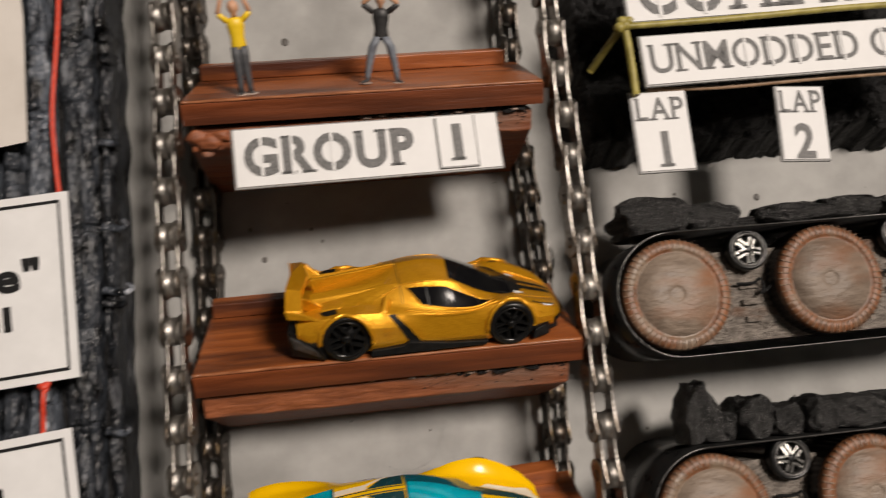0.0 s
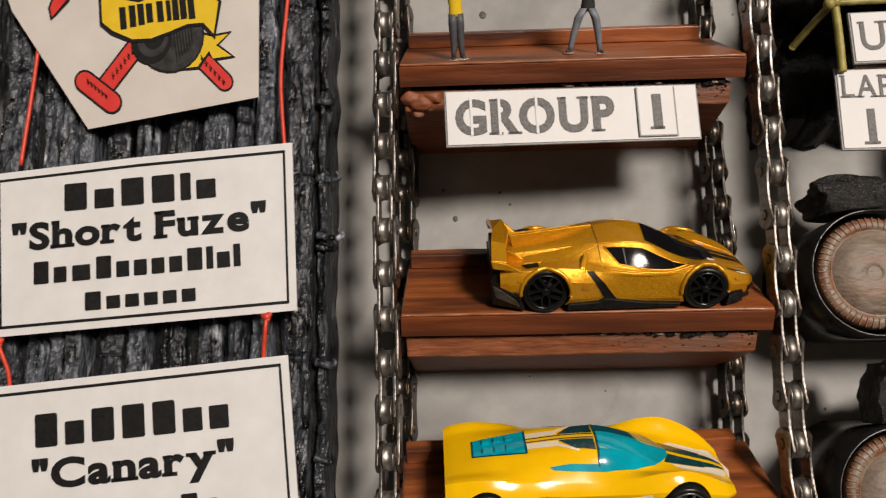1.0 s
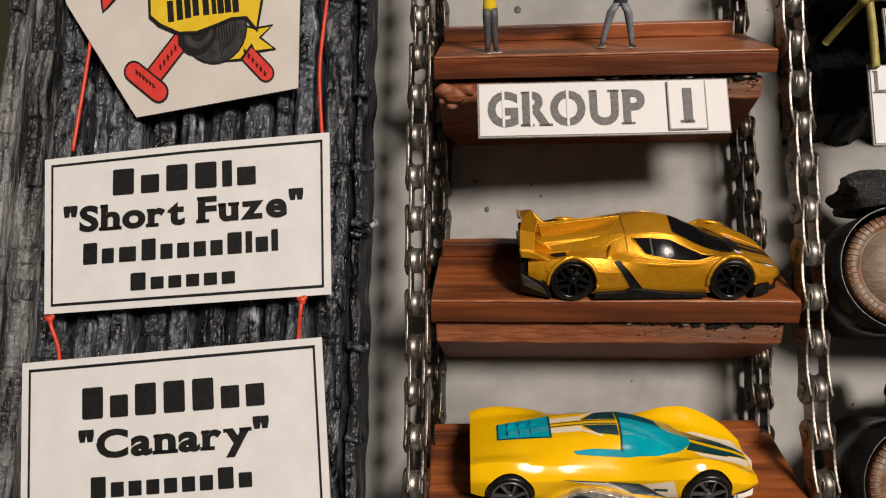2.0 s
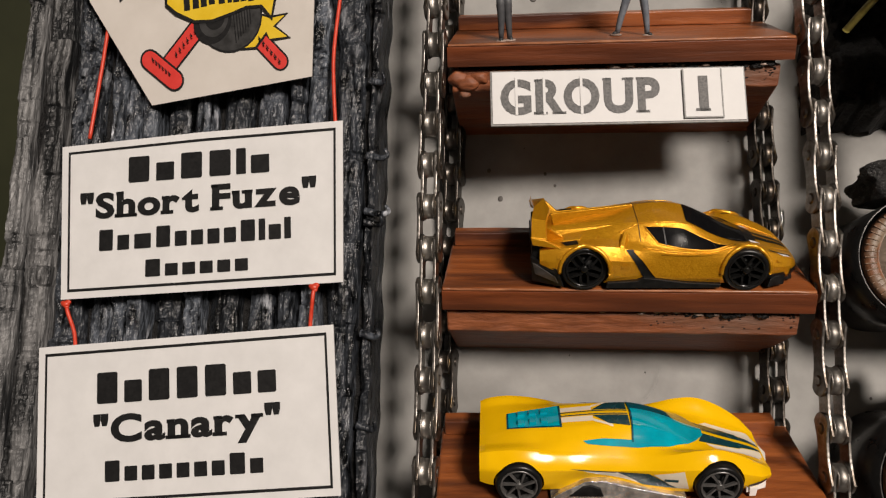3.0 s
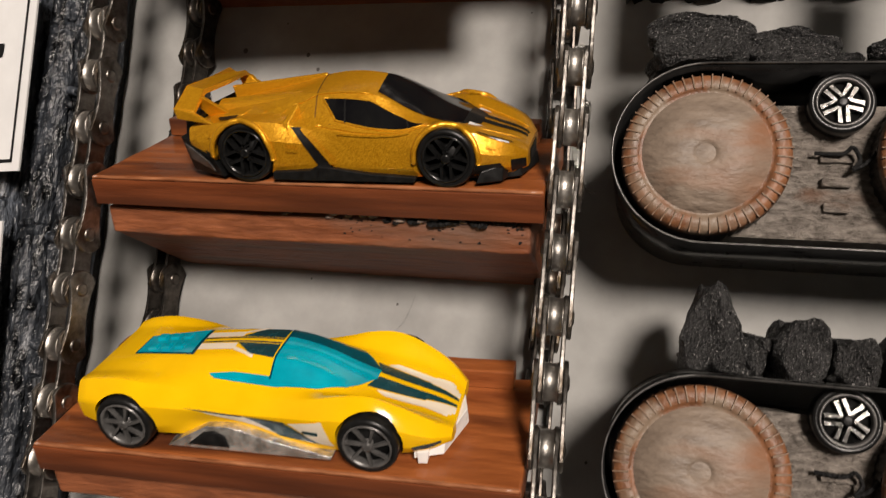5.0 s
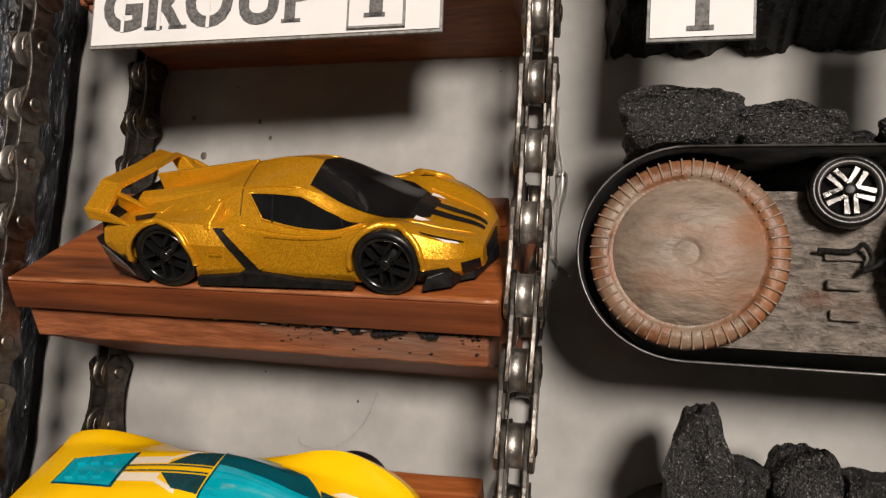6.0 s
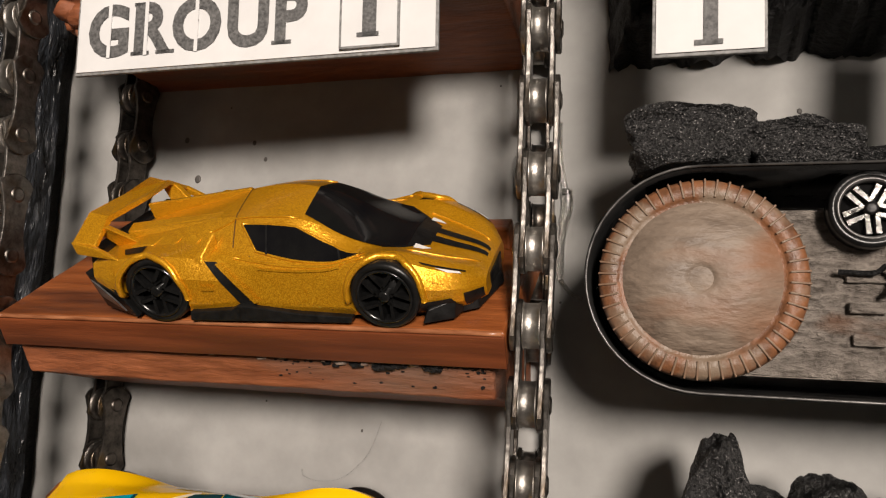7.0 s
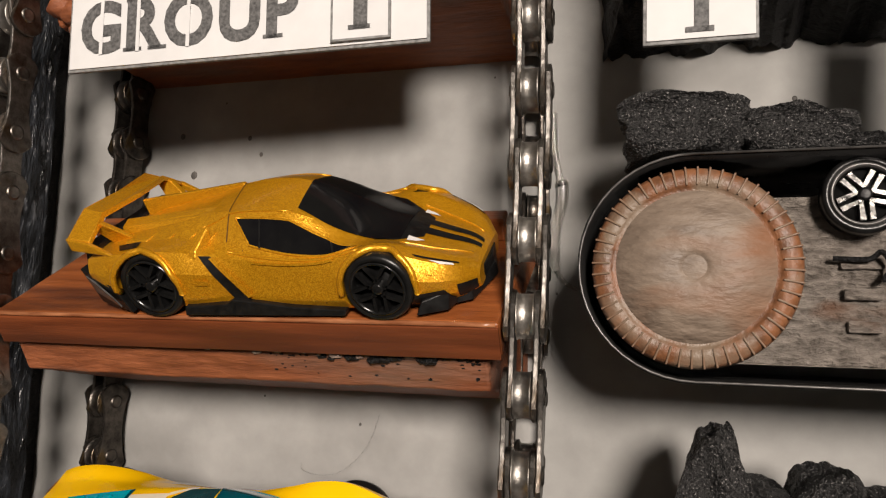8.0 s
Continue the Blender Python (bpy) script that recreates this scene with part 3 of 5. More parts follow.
while x < PR - 0.003:
    w = rnd.uniform(0.0065, 0.0150) if k else 0.010
    x1 = min(x + w, PR + 0.001)
    charred_strip(plank, x - 0.0006, x1, PB, PT, (0.0215 + rnd.uniform(-0.0022, 0.0018)) * (0.93 if x1 > PR - 0.012 else 1), ASH if k in (0, 1) or rnd.random() < 0.14 else CHAR, k + 1, rnd.uniform(0.3, 1.3))
    x, k = x1 - 0.0003, k + 1
# charred crumbs curling off the plank's edge
for k, (z, s) in enumerate(((0.0455, 0.004), (0.0270, 0.005), (0.0235, 0.003), (0.0710, 0.002), (-0.0120, 0.003), (-0.0400, 0.003))):
    tube("splinter", curve_points([(PR - 0.003, 0.021, z), (PR + s * 0.5, 0.020, z - 0.0012), (PR + s, 0.019, z - 0.0004), (PR + s * 0.8, 0.018, z + 0.0012)], 4), 0.0013, CHAR, plank, taper=0.35, n=7)


def name_card(cx, cz, w, h, rot, label, y=0.0125, bow=0.0, taper=0.0):
    c = thing("name_card", D(cx, y, cz, 0, -rot, 0), label, "card", "name cards on the charred plank")
    n = 24
    verts, faces = [], []
    for side, yy in ((0, -0.0003), (1, 0.0003)):
        for j in range(5):
            for i in range(n + 1):
                u, v = i / n - 0.5, j / 4 - 0.5
                lift = bow * max(0, (v + 0.1)) * max(0, -u) * 4
                verts.append((u * w * (1 + taper * v), yy, v * h - lift * (0.6 if v > 0.4 else 0)))
    q = (n + 1) * 5
    for j in range(4):
        for i in range(n):
            a = j * (n + 1) + i
            faces += [(a, a + 1, a + n + 2, a + n + 1), (q + a, q + a + n + 1, q + a + n + 2, q + a + 1)]
    for i in range(n):
        faces += [(i, q + i, q + i + 1, i + 1), (4 * (n + 1) + i, 4 * (n + 1) + i + 1, q + 4 * (n + 1) + i + 1, q + 4 * (n + 1) + i)]
    for j in range(4):
        a, b = j * (n + 1), (j + 1) * (n + 1)
        faces += [(a, b, q + b, q + a), (a + n, q + a + n, q + b + n, b + n)]
    mesh_object("sheet", verts, faces, PAPER, c)
    # printed frame line
    m, t = 0.0022, 0.0009
    bars = ((-w / 2 + m, w / 2 - m, h / 2 - m - t, h / 2 - m), (-w / 2 + m, w / 2 - m, -h / 2 + m, -h / 2 + m + t), (-w / 2 + m, -w / 2 + m + t * 0.8, -h / 2 + m, h / 2 - m), (w / 2 - m - t * 0.8, w / 2 - m, -h / 2 + m, h / 2 - m))
    verts, faces = [], []
    for x0, x1, z0, z1 in bars:
        for s in range(12):
            k = len(verts)
            for xx, zz in ((x0 + (x1 - x0) * s / 12, z0), (x0 + (x1 - x0) * (s + 1) / 12, z0), (x0 + (x1 - x0) * (s + 1) / 12, z1), (x0 + (x1 - x0) * s / 12, z1)):
                lift = bow * max(0, (zz / h + 0.1)) * max(0, -xx / w) * 4
                verts.append((xx * (1 + taper * zz / h), -0.00042, zz - lift * 0.6 * max(0, min(1, (zz / h - 0.3) / 0.15))))
            faces.append((k, k + 1, k + 2, k + 3))
    mesh_object("frame_line", verts, faces, INK, c)
    return c


card = name_card(-0.1825, 0.0255, 0.0925, 0.0515, 4.0, "white laminated name card with bold black print, hung on red cords", bow=0.0016, taper=0.027)
letter_bars("name_bar", "TxTTix", -0.0005, 0.0150, 0.049, 0.0085, -0.0006, INK, card)
lettering("nickname", '"Short Fuze"', -0.001, 0.0040, 0.078, 0.0080, -0.0006, INK, card, 0.04, False, 0.10, 0.05)
letter_bars("maker_bar", "TxmTxxxxTixi", -0.002, -0.0076, 0.064, 0.0068, -0.0006, INK, card)
letter_bars("model_bar", "Txxxxx", -0.001, -0.0175, 0.035, 0.0055, -0.0006, INK, card)

card = name_card(-0.1825, -0.0392, 0.0945, 0.0500, 5.2, "white laminated name card with bold black print, below another card")
letter_bars("name_bar", "TxTTTxx", 0.0005, 0.0110, 0.059, 0.0095, -0.0006, INK, card)
lettering("nickname", '"Canary"', 0.0005, -0.0012, 0.059, 0.0080, -0.0006, INK, card, 0.04, False, 0.10, 0.05)
letter_bars("model_bar", "TxxxxxxTx", -0.0005, -0.0140, 0.051, 0.0062, -0.0006, INK, card)

name_card(-0.1830, -0.1015, 0.0945, 0.0500, 5.0, "white laminated card hanging lowest on the cords")


def cord(name, pts, knots=()):
    c = thing(name, D(0, 0, 0), "thin red elastic cord tied to the cards", "cord", "red cords between the cards")
    tube("strand", curve_points(pts, 8), 0.00062, RED_CORD, c, n=10)
    for kx, ky, kz in knots:
        bm = bmesh.new()
        for a, b, s in ((0, 0, 1.0), (0.0007, 0.0006, 0.75), (-0.0007, 0.0003, 0.7), (0.0004, -0.0009, 0.6)):
            bmesh.ops.create_icosphere(bm, subdivisions=2, radius=0.00125 * s, matrix=pose(kx + a, ky, kz + b) @ Matrix.Diagonal((1.15, 0.8, 0.85, 1)))
        part("knot", bm, RED_CORD, c, "", True)


cord("cord", [(-0.2195, 0.0150, 0.120), (-0.2205, 0.0150, 0.095), (-0.2213, 0.0145, 0.075), (-0.2228, 0.0138, 0.050)])
cord("cord", [(-0.1395, 0.0150, 0.130), (-0.1402, 0.0145, 0.105), (-0.1418, 0.0140, 0.080), (-0.1413, 0.0138, 0.066), (-0.1400, 0.0136, 0.052)])
cord("cord", [(-0.2240, 0.0118, -0.0042), (-0.2228, 0.0112, -0.0075), (-0.2210, 0.0125, -0.0130), (-0.2205, 0.0134, -0.0180)], ((-0.2238, 0.0112, -0.0048),))
cord("cord", [(-0.1440, 0.0118, 0.0022), (-0.1442, 0.0112, -0.0020), (-0.1448, 0.0125, -0.0070), (-0.1452, 0.0134, -0.0115)], ((-0.1440, 0.0112, 0.0012),))
cord("cord", [(-0.1440, 0.0118, -0.0615), (-0.1446, 0.0112, -0.0650), (-0.1452, 0.0125, -0.0700), (-0.1456, 0.0134, -0.0780)], ((-0.1442, 0.0112, -0.0625),))
cord("cord", [(-0.2250, 0.0118, -0.0685), (-0.2236, 0.0112, -0.0720), (-0.2220, 0.0125, -0.0770), (-0.2214, 0.0134, -0.0830)], ((-0.2248, 0.0112, -0.0692),))


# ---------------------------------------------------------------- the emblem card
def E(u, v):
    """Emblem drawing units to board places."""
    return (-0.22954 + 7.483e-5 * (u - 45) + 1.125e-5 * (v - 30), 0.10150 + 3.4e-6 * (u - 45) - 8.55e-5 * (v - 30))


def capsule(a, b, w, n=8):
    a, b = Vector(a), Vector(b)
    t = (b - a).normalized()
    base = math.atan2(t.y, t.x)
    return [tuple(b + w / 2 * Vector((math.cos(base + math.radians(-90 + 180 * k / n)), math.sin(base + math.radians(-90 + 180 * k / n))))) for k in range(n + 1)] + \
           [tuple(a + w / 2 * Vector((math.cos(base + math.radians(90 + 180 * k / n)), math.sin(base + math.radians(90 + 180 * k / n))))) for k in range(n + 1)]


def oval(cx, cy, rx, ry, rot, n=28):
    c, s = math.cos(radians(rot)), math.sin(radians(rot))
    return [(cx + rx * math.cos(math.tau * k / n) * c - ry * math.sin(math.tau * k / n) * s, cy + rx * math.cos(math.tau * k / n) * s + ry * math.sin(math.tau * k / n) * c) for k in range(n)]


emblem = thing("emblem_card", D(0, 0.0135, 0), "cream five-sided card with red hammer, tyre and yellow banner", "emblem card")
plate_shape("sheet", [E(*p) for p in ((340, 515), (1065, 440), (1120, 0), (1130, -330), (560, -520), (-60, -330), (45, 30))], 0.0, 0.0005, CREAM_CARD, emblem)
layer = [0]


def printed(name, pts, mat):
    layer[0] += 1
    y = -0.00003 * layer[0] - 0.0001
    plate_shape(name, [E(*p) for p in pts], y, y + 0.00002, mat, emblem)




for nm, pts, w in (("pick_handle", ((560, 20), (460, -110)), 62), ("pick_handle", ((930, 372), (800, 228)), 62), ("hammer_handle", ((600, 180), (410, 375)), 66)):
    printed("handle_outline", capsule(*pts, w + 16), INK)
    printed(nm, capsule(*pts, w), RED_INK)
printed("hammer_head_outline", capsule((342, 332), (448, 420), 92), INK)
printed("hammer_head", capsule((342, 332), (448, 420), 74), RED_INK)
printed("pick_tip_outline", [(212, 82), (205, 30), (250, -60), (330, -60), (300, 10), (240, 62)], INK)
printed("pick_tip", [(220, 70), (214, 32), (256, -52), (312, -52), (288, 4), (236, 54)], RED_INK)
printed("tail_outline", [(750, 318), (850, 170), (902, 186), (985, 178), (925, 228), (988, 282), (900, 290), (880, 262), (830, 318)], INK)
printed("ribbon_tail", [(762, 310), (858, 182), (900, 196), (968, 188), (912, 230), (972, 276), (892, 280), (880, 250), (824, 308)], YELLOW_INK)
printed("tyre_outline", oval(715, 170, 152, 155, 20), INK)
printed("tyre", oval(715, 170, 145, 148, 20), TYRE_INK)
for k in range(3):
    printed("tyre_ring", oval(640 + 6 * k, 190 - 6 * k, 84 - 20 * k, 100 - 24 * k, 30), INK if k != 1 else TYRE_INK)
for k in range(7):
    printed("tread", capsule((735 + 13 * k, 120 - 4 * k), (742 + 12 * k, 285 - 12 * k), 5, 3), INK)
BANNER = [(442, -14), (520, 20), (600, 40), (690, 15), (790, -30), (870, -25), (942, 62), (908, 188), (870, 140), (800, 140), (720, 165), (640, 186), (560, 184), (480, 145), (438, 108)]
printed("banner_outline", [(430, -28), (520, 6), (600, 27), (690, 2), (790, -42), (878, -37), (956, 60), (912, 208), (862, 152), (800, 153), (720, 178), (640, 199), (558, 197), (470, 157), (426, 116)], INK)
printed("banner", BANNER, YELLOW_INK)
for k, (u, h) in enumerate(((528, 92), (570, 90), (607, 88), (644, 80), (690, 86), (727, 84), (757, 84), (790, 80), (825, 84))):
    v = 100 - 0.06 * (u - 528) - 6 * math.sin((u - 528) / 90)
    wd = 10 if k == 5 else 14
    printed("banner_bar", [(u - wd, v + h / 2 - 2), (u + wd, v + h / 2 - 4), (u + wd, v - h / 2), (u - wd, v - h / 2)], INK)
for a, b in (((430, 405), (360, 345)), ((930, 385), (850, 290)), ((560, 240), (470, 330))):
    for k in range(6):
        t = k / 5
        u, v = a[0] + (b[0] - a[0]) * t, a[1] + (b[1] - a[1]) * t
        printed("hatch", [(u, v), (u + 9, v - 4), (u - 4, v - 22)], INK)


# ---------------------------------------------------------------- signs in the middle and on the right
def flat_sign(name, cx, cy, cz, w, h, rot, label, yaw=0.0, edge=CARD_EDGE, thick=0.0009):
    c = thing(name, D(cx, cy, cz, 0, -rot, yaw), label, "sign")
    part("backing", box_bm(-w / 2, w / 2, 0.0, thick, -h / 2, h / 2, 0.00015), edge, c)
    part("face", box_bm(-w / 2 + 0.0006, w / 2 - 0.0005, -0.0003, 0.0001, -h / 2 + 0.0006, h / 2 - 0.0005), PAPER, c)
    return c


group_sign = flat_sign("group_sign", -0.0531, 0.0024, 0.0572, 0.0745, 0.0170, 1.7, "white stencilled card sign glued under the upper shelf", yaw=4.2)
lettering("word", "GROUP", -0.0110, 0.0004, 0.0465, 0.0102, -0.0005, STENCIL, group_sign, 0.038, True, 0.05)
part("number_card", box_bm(0.0190, 0.0300, -0.0010, -0.0004, -0.0070, 0.0074, 0.0001), PAPER, group_sign, "small loose white card with a number")
lettering("number", "1", 0.0243, 0.0003, 0.0042, 0.0100, -0.0012, STENCIL, group_sign, 0.05, False, 0.06)
for bx0, bx1, bz0, bz1 in ((0.0188, 0.0192, -0.0071, 0.0075), (0.0298, 0.0302, -0.0071, 0.0075), (0.0188, 0.0302, -0.0074, -0.0070)):
    part("card_edge", box_bm(bx0, bx1, -0.0011, -0.0004, bz0, bz1), CARD_EDGE, group_sign)


def lap_sign(cx, cz, digit, rot, w=0.0170, h=0.0243):
    s = flat_sign("lap_sign", cx, -0.0002, cz, w, h, rot, "small white stencilled lap card hung below the title signs")
    lettering("word", "LAP", -0.0003, 0.0066, w * 0.86, 0.0066, -0.0005, STENCIL, s, 0.008, True, 0.05)
    lettering("digit", digit, 0.0, -0.0052, 0.0042 if digit == "1" else 0.0058, 0.0100, -0.0005, STENCIL, s, 0.03, True, 0.06)
    return s


lap_sign(0.0299, 0.0558, "1", -0.3)
lap_sign(0.0721, 0.0552, "2", -3.5, 0.0150, 0.0229)
title = flat_sign("class_sign", 0.0735, -0.0035, 0.0765, 0.0960, 0.0155, 1.0, "long white stencilled card sign in a twig frame")
lettering("word", "UNMODDED C", -0.0085, 0.0004, 0.0750, 0.0085, -0.0005, STENCIL, title, 0.008, True, 0.05)
title = flat_sign("title_sign", 0.0735, -0.0045, 0.0985, 0.1020, 0.0215, 1.2, "large white stencilled title card sign in a twig frame")
lettering("word", "COAL H", -0.013, 0.0000, 0.0680, 0.0165, -0.0005, STENCIL, title, 0.015, True, 0.05)

frame_sticks = thing("twig_frame", D(0, 0, 0), "frame of yellow-green twigs round the signs", "frame")
tube("twig", curve_points([(0.0232, -0.0015, 0.0665), (0.0230, -0.0020, 0.0780), (0.0222, -0.0030, 0.0880)]), 0.0012, TWIG, frame_sticks)
tube("twig", curve_points([(0.0205, -0.0035, 0.0865), (0.0500, -0.0055, 0.0862), (0.0900, -0.0060, 0.0875), (0.1250, -0.0055, 0.0880)]), 0.0010, TWIG, frame_sticks)
tube("twig", curve_points([(0.0155, 0.0120, 0.0800), (0.0190, 0.0040, 0.0840), (0.0225, -0.0030, 0.0875)]), 0.0011, TWIG, frame_sticks)
tube("cross_stick", curve_points([(0.0270, -0.0005, 0.0683), (0.0500, 0.0000, 0.0678), (0.0800, -0.0005, 0.0684), (0.1250, 0.0, 0.0690)]), 0.0007, TAN_STICK, frame_sticks, "thin tan stick")
bm = bmesh.new()
for x, z in ((0.0222, 0.0868), (0.0235, 0.0880), (0.0215, 0.0880), (0.0205, 0.0862)):
    bmesh.ops.create_icosphere(bm, subdivisions=2, radius=0.0017, matrix=pose(x, -0.0035, z))
part("lashing", bm, TWIG, frame_sticks, "", True)


# ---------------------------------------------------------------- black crust behind the signs
def crust(x0, x1, z0, z1, seed):
    step = 0.0008
    nx, nz = int((x1 - x0) / step), int((z1 - z0) / step)
    verts = []
    for j in range(nz + 1):
        for i in range(nx + 1):
            x, z = x0 + (x1 - x0) * i / nx, z0 + (z1 - z0) * j / nz
            e = min(1, (x - x0 + 0.004 * noise.noise(Vector((z * 120, seed, 0)))) / 0.006, (z - z0 + 0.003 * noise.noise(Vector((x * 150, 0, seed))) + 0.0012 * noise.noise(Vector((x * 600, 3, seed)))) / 0.005)
            e = max(-0.2, e)
            h = 0.0165 + 0.004 * noise.noise(Vector((x * 60, seed, z * 60))) + 0.006 * abs(noise.noise(Vector((x * 170, seed, z * 130)))) + 0.0022 * noise.noise(Vector((x * 500, seed, z * 450)))
            verts.append((x, WALL_Y + 0.001 - h * max(-0.1, min(1, e)), z))
    w = nx + 1
    ob = mesh_object("coal_crust", verts, [(j * w + i, j * w + i + 1, (j + 1) * w + i + 1, (j + 1) * w + i) for j in range(nz) for i in range(nx)], COAL, None, "", False)
    ob.name = "crust_base"
    heap = thing("coal_crust", DISP, "lumpy black coal-like crust on the board behind signs", "coal crust")
    ob.parent = heap
    rl = random.Random(seed)
    for k in range(34):
        x, z = rl.uniform(x0 + 0.008, x1 - 0.02), rl.uniform(z0 + 0.007, z0 + 0.065)
        r = rl.uniform(0.004, 0.009)
        bm = bmesh.new()
        bmesh.ops.create_icosphere(bm, subdivisions=4, radius=1.0)
        for v in bm.verts:
            p = v.co.copy()
            q = p * (1 + 0.35 * noise.noise(p * 1.4 + Vector((k, 0, 0))) + 0.16 * noise.noise(p * 4 + Vector((0, k, 0))) + 0.06 * noise.noise(p * 12))
            v.co = Vector((x + q.x * r * 1.2, WALL_Y - 0.014 + q.y * r * 0.7, z + q.z * r))
        part("coal_lump", bm, COAL, heap)
    return heap


crust(0.0108, 0.150, 0.0565, 0.165, 4)


# ---------------------------------------------------------------- conveyors
CAP_R = 0.0157


def make_cap(parent, x, z, seed):
    """A ribbed bottle cap as pulley, face to the front."""
    holder = lathe("pulley", ((0.0154, 0.018), (0.0154, 0.0066), (0.0158, 0.0060), (0.01555, 0.0048), (0.0150, 0.0041), (0.0128, 0.0036), (0.0125, 0.0040), (0.0120, 0.0041), (0.0030, 0.0042), (0.0022, 0.0043), (0.0014, 0.0050), (0.0003, 0.0051)), 64, RUST, parent, "rusty red-brown ribbed cap", centre=(x, 0, z))
    lathe("pulley_face", ((0.0119, 0.0044), (0.01185, 0.00405), (0.0028, 0.00400), (0.0021, 0.0042), (0.0013, 0.0049), (0.0002, 0.0050)), 48, CAP_FACE, holder, "grey-brown brushed cap face", centre=(x, 0, z))
    n, rings = 208, ((0.0, 0.0064), (0.0, 0.0178))
    grip = [((0.01560 + (0.00024 if k % 4 < 2 else 0.0)) * math.cos(math.tau * k / n) + x, y, (0.01560 + (0.00024 if k % 4 < 2 else 0.0)) * math.sin(math.tau * k / n) + z) for _, y in rings for k in range(n)]
    mesh_object("skirt", grip, ring_faces(n, 2), SKIRT, holder, "blackened ribbed skirt of the cap")
    rib = bpy.data.meshes.new("rib")
    bm = box_bm(0.0127, 0.0157, -0.00017, 0.00017, -0.0006, 0.00062, 0.00014)
    for v in bm.verts:
        if v.co.x > 0.0145:
            v.co.z -= 0.0005
    bm.to_mesh(rib)
    bm.free()
    rib.materials.append(RUST)
    for k in range(52):
        ob = new("rib", rib)
        ob.parent = holder
        ob.matrix_local = pose(x, 0.0040, z) @ Matrix.Rotation(math.tau * (k + 0.3 * seed) / 52, 4, "Y") @ pose(0, 0, 0, 90)
    return holder


def toy_wheel_parts(parent, c, r, width, rim_mat, spokes, double=False, axis_out=-1, tyre_mat=None, name="wheel", spoke_turn=0.0, swirl=0.0):
    """A toy wheel with its axle along y; axis_out gives the side that shows."""
    cx, cy, cz = c
    o = axis_out
    inner = 0.0019
    profile = [(r * 0.80, cy - width / 2 + (inner if o < 0 else 0)), (r * 0.80, cy - width / 2), (r * 0.95, cy - width / 2), (r, cy - width * 0.36), (r, cy + width * 0.36), (r * 0.95, cy + width / 2), (r * 0.80, cy + width / 2), (r * 0.80, cy + width / 2 - (inner if o > 0 else 0))]
    w = lathe(name, profile[0 if o < 0 else 1:8 if o > 0 else 7], 40, tyre_mat or TYRE, parent, centre=(cx, 0, cz))
    f = cy + o * width / 2
    ring = lathe("rim", ((r * 0.80, f - o * 0.0018), (r * 0.80, f + o * 0.0002), (r * 0.74, f + o * 0.0002), (r * 0.70, f - o * 0.0006), (r * 0.70, f - o * 0.0018)), 36, DARK_RIM if rim_mat is SILVER else rim_mat, w, centre=(cx, 0, cz), caps=False)
    lathe("hub", ((r * 0.15, f - o * 0.0016), (r * 0.17, f + o * 0.0002), (r * 0.10, f + o * 0.0003)), 14, BLACK_PLASTIC if rim_mat is SILVER else rim_mat, ring, centre=(cx, 0, cz))
    lathe("well", ((r * 0.74, f - o * 0.0019), (r * 0.74, f - o * 0.0017)), 30, BLACK_PLASTIC, ring, centre=(cx, 0, cz))
    for k in range(spokes):
        for d in ((-0.115, 0.115) if rim_mat is SILVER else (-0.16, 0.16) if double else (0,)):
            bm = bmesh.new()
            hw = r * (0.075 if rim_mat is SILVER else 0.062 if double else 0.070)
            end = 0.64 if rim_mat is SILVER else 0.73
            pts = ((r * 0.12, -hw * 0.7, 0), (r * 0.12, hw * 0.7, 0), (r * end, hw * 1.15 + swirl * r, 0), (r * end, -hw * 1.15 + swirl * r, 0))
            lo = [bm.verts.new((p[0], (p[1] + d * r) if double else p[1] * 0.8 + swirl * r * 0.2 * (p[0] > r * 0.5), -0.0016 if double else -0.0007)) for p in pts]
            hi = [bm.verts.new((p[0], p[1] * 0.8 + d * r + swirl * r * 0.2 * (p[0] > r * 0.5), 0.00005 - (0.0005 if rim_mat is SILVER and p[0] > r * 0.5 else 0.0))) for p in pts]
            bm.faces.new(hi)
            bm.faces.new(lo[::-1])
            for i in range(4):
                bm.faces.new((lo[i], lo[(i + 1) % 4], hi[(i + 1) % 4], hi[i]))
            turn = Matrix.Rotation(math.tau * k / spokes + spoke_turn, 4, "Y") @ (pose(0, 0, 0, 90) if o < 0 else pose(0, 0, 0, -90))
            bm.transform(Matrix.Translation((cx, f, cz)) @ turn)
            part("spoke", bm, rim_mat, ring)
    return w


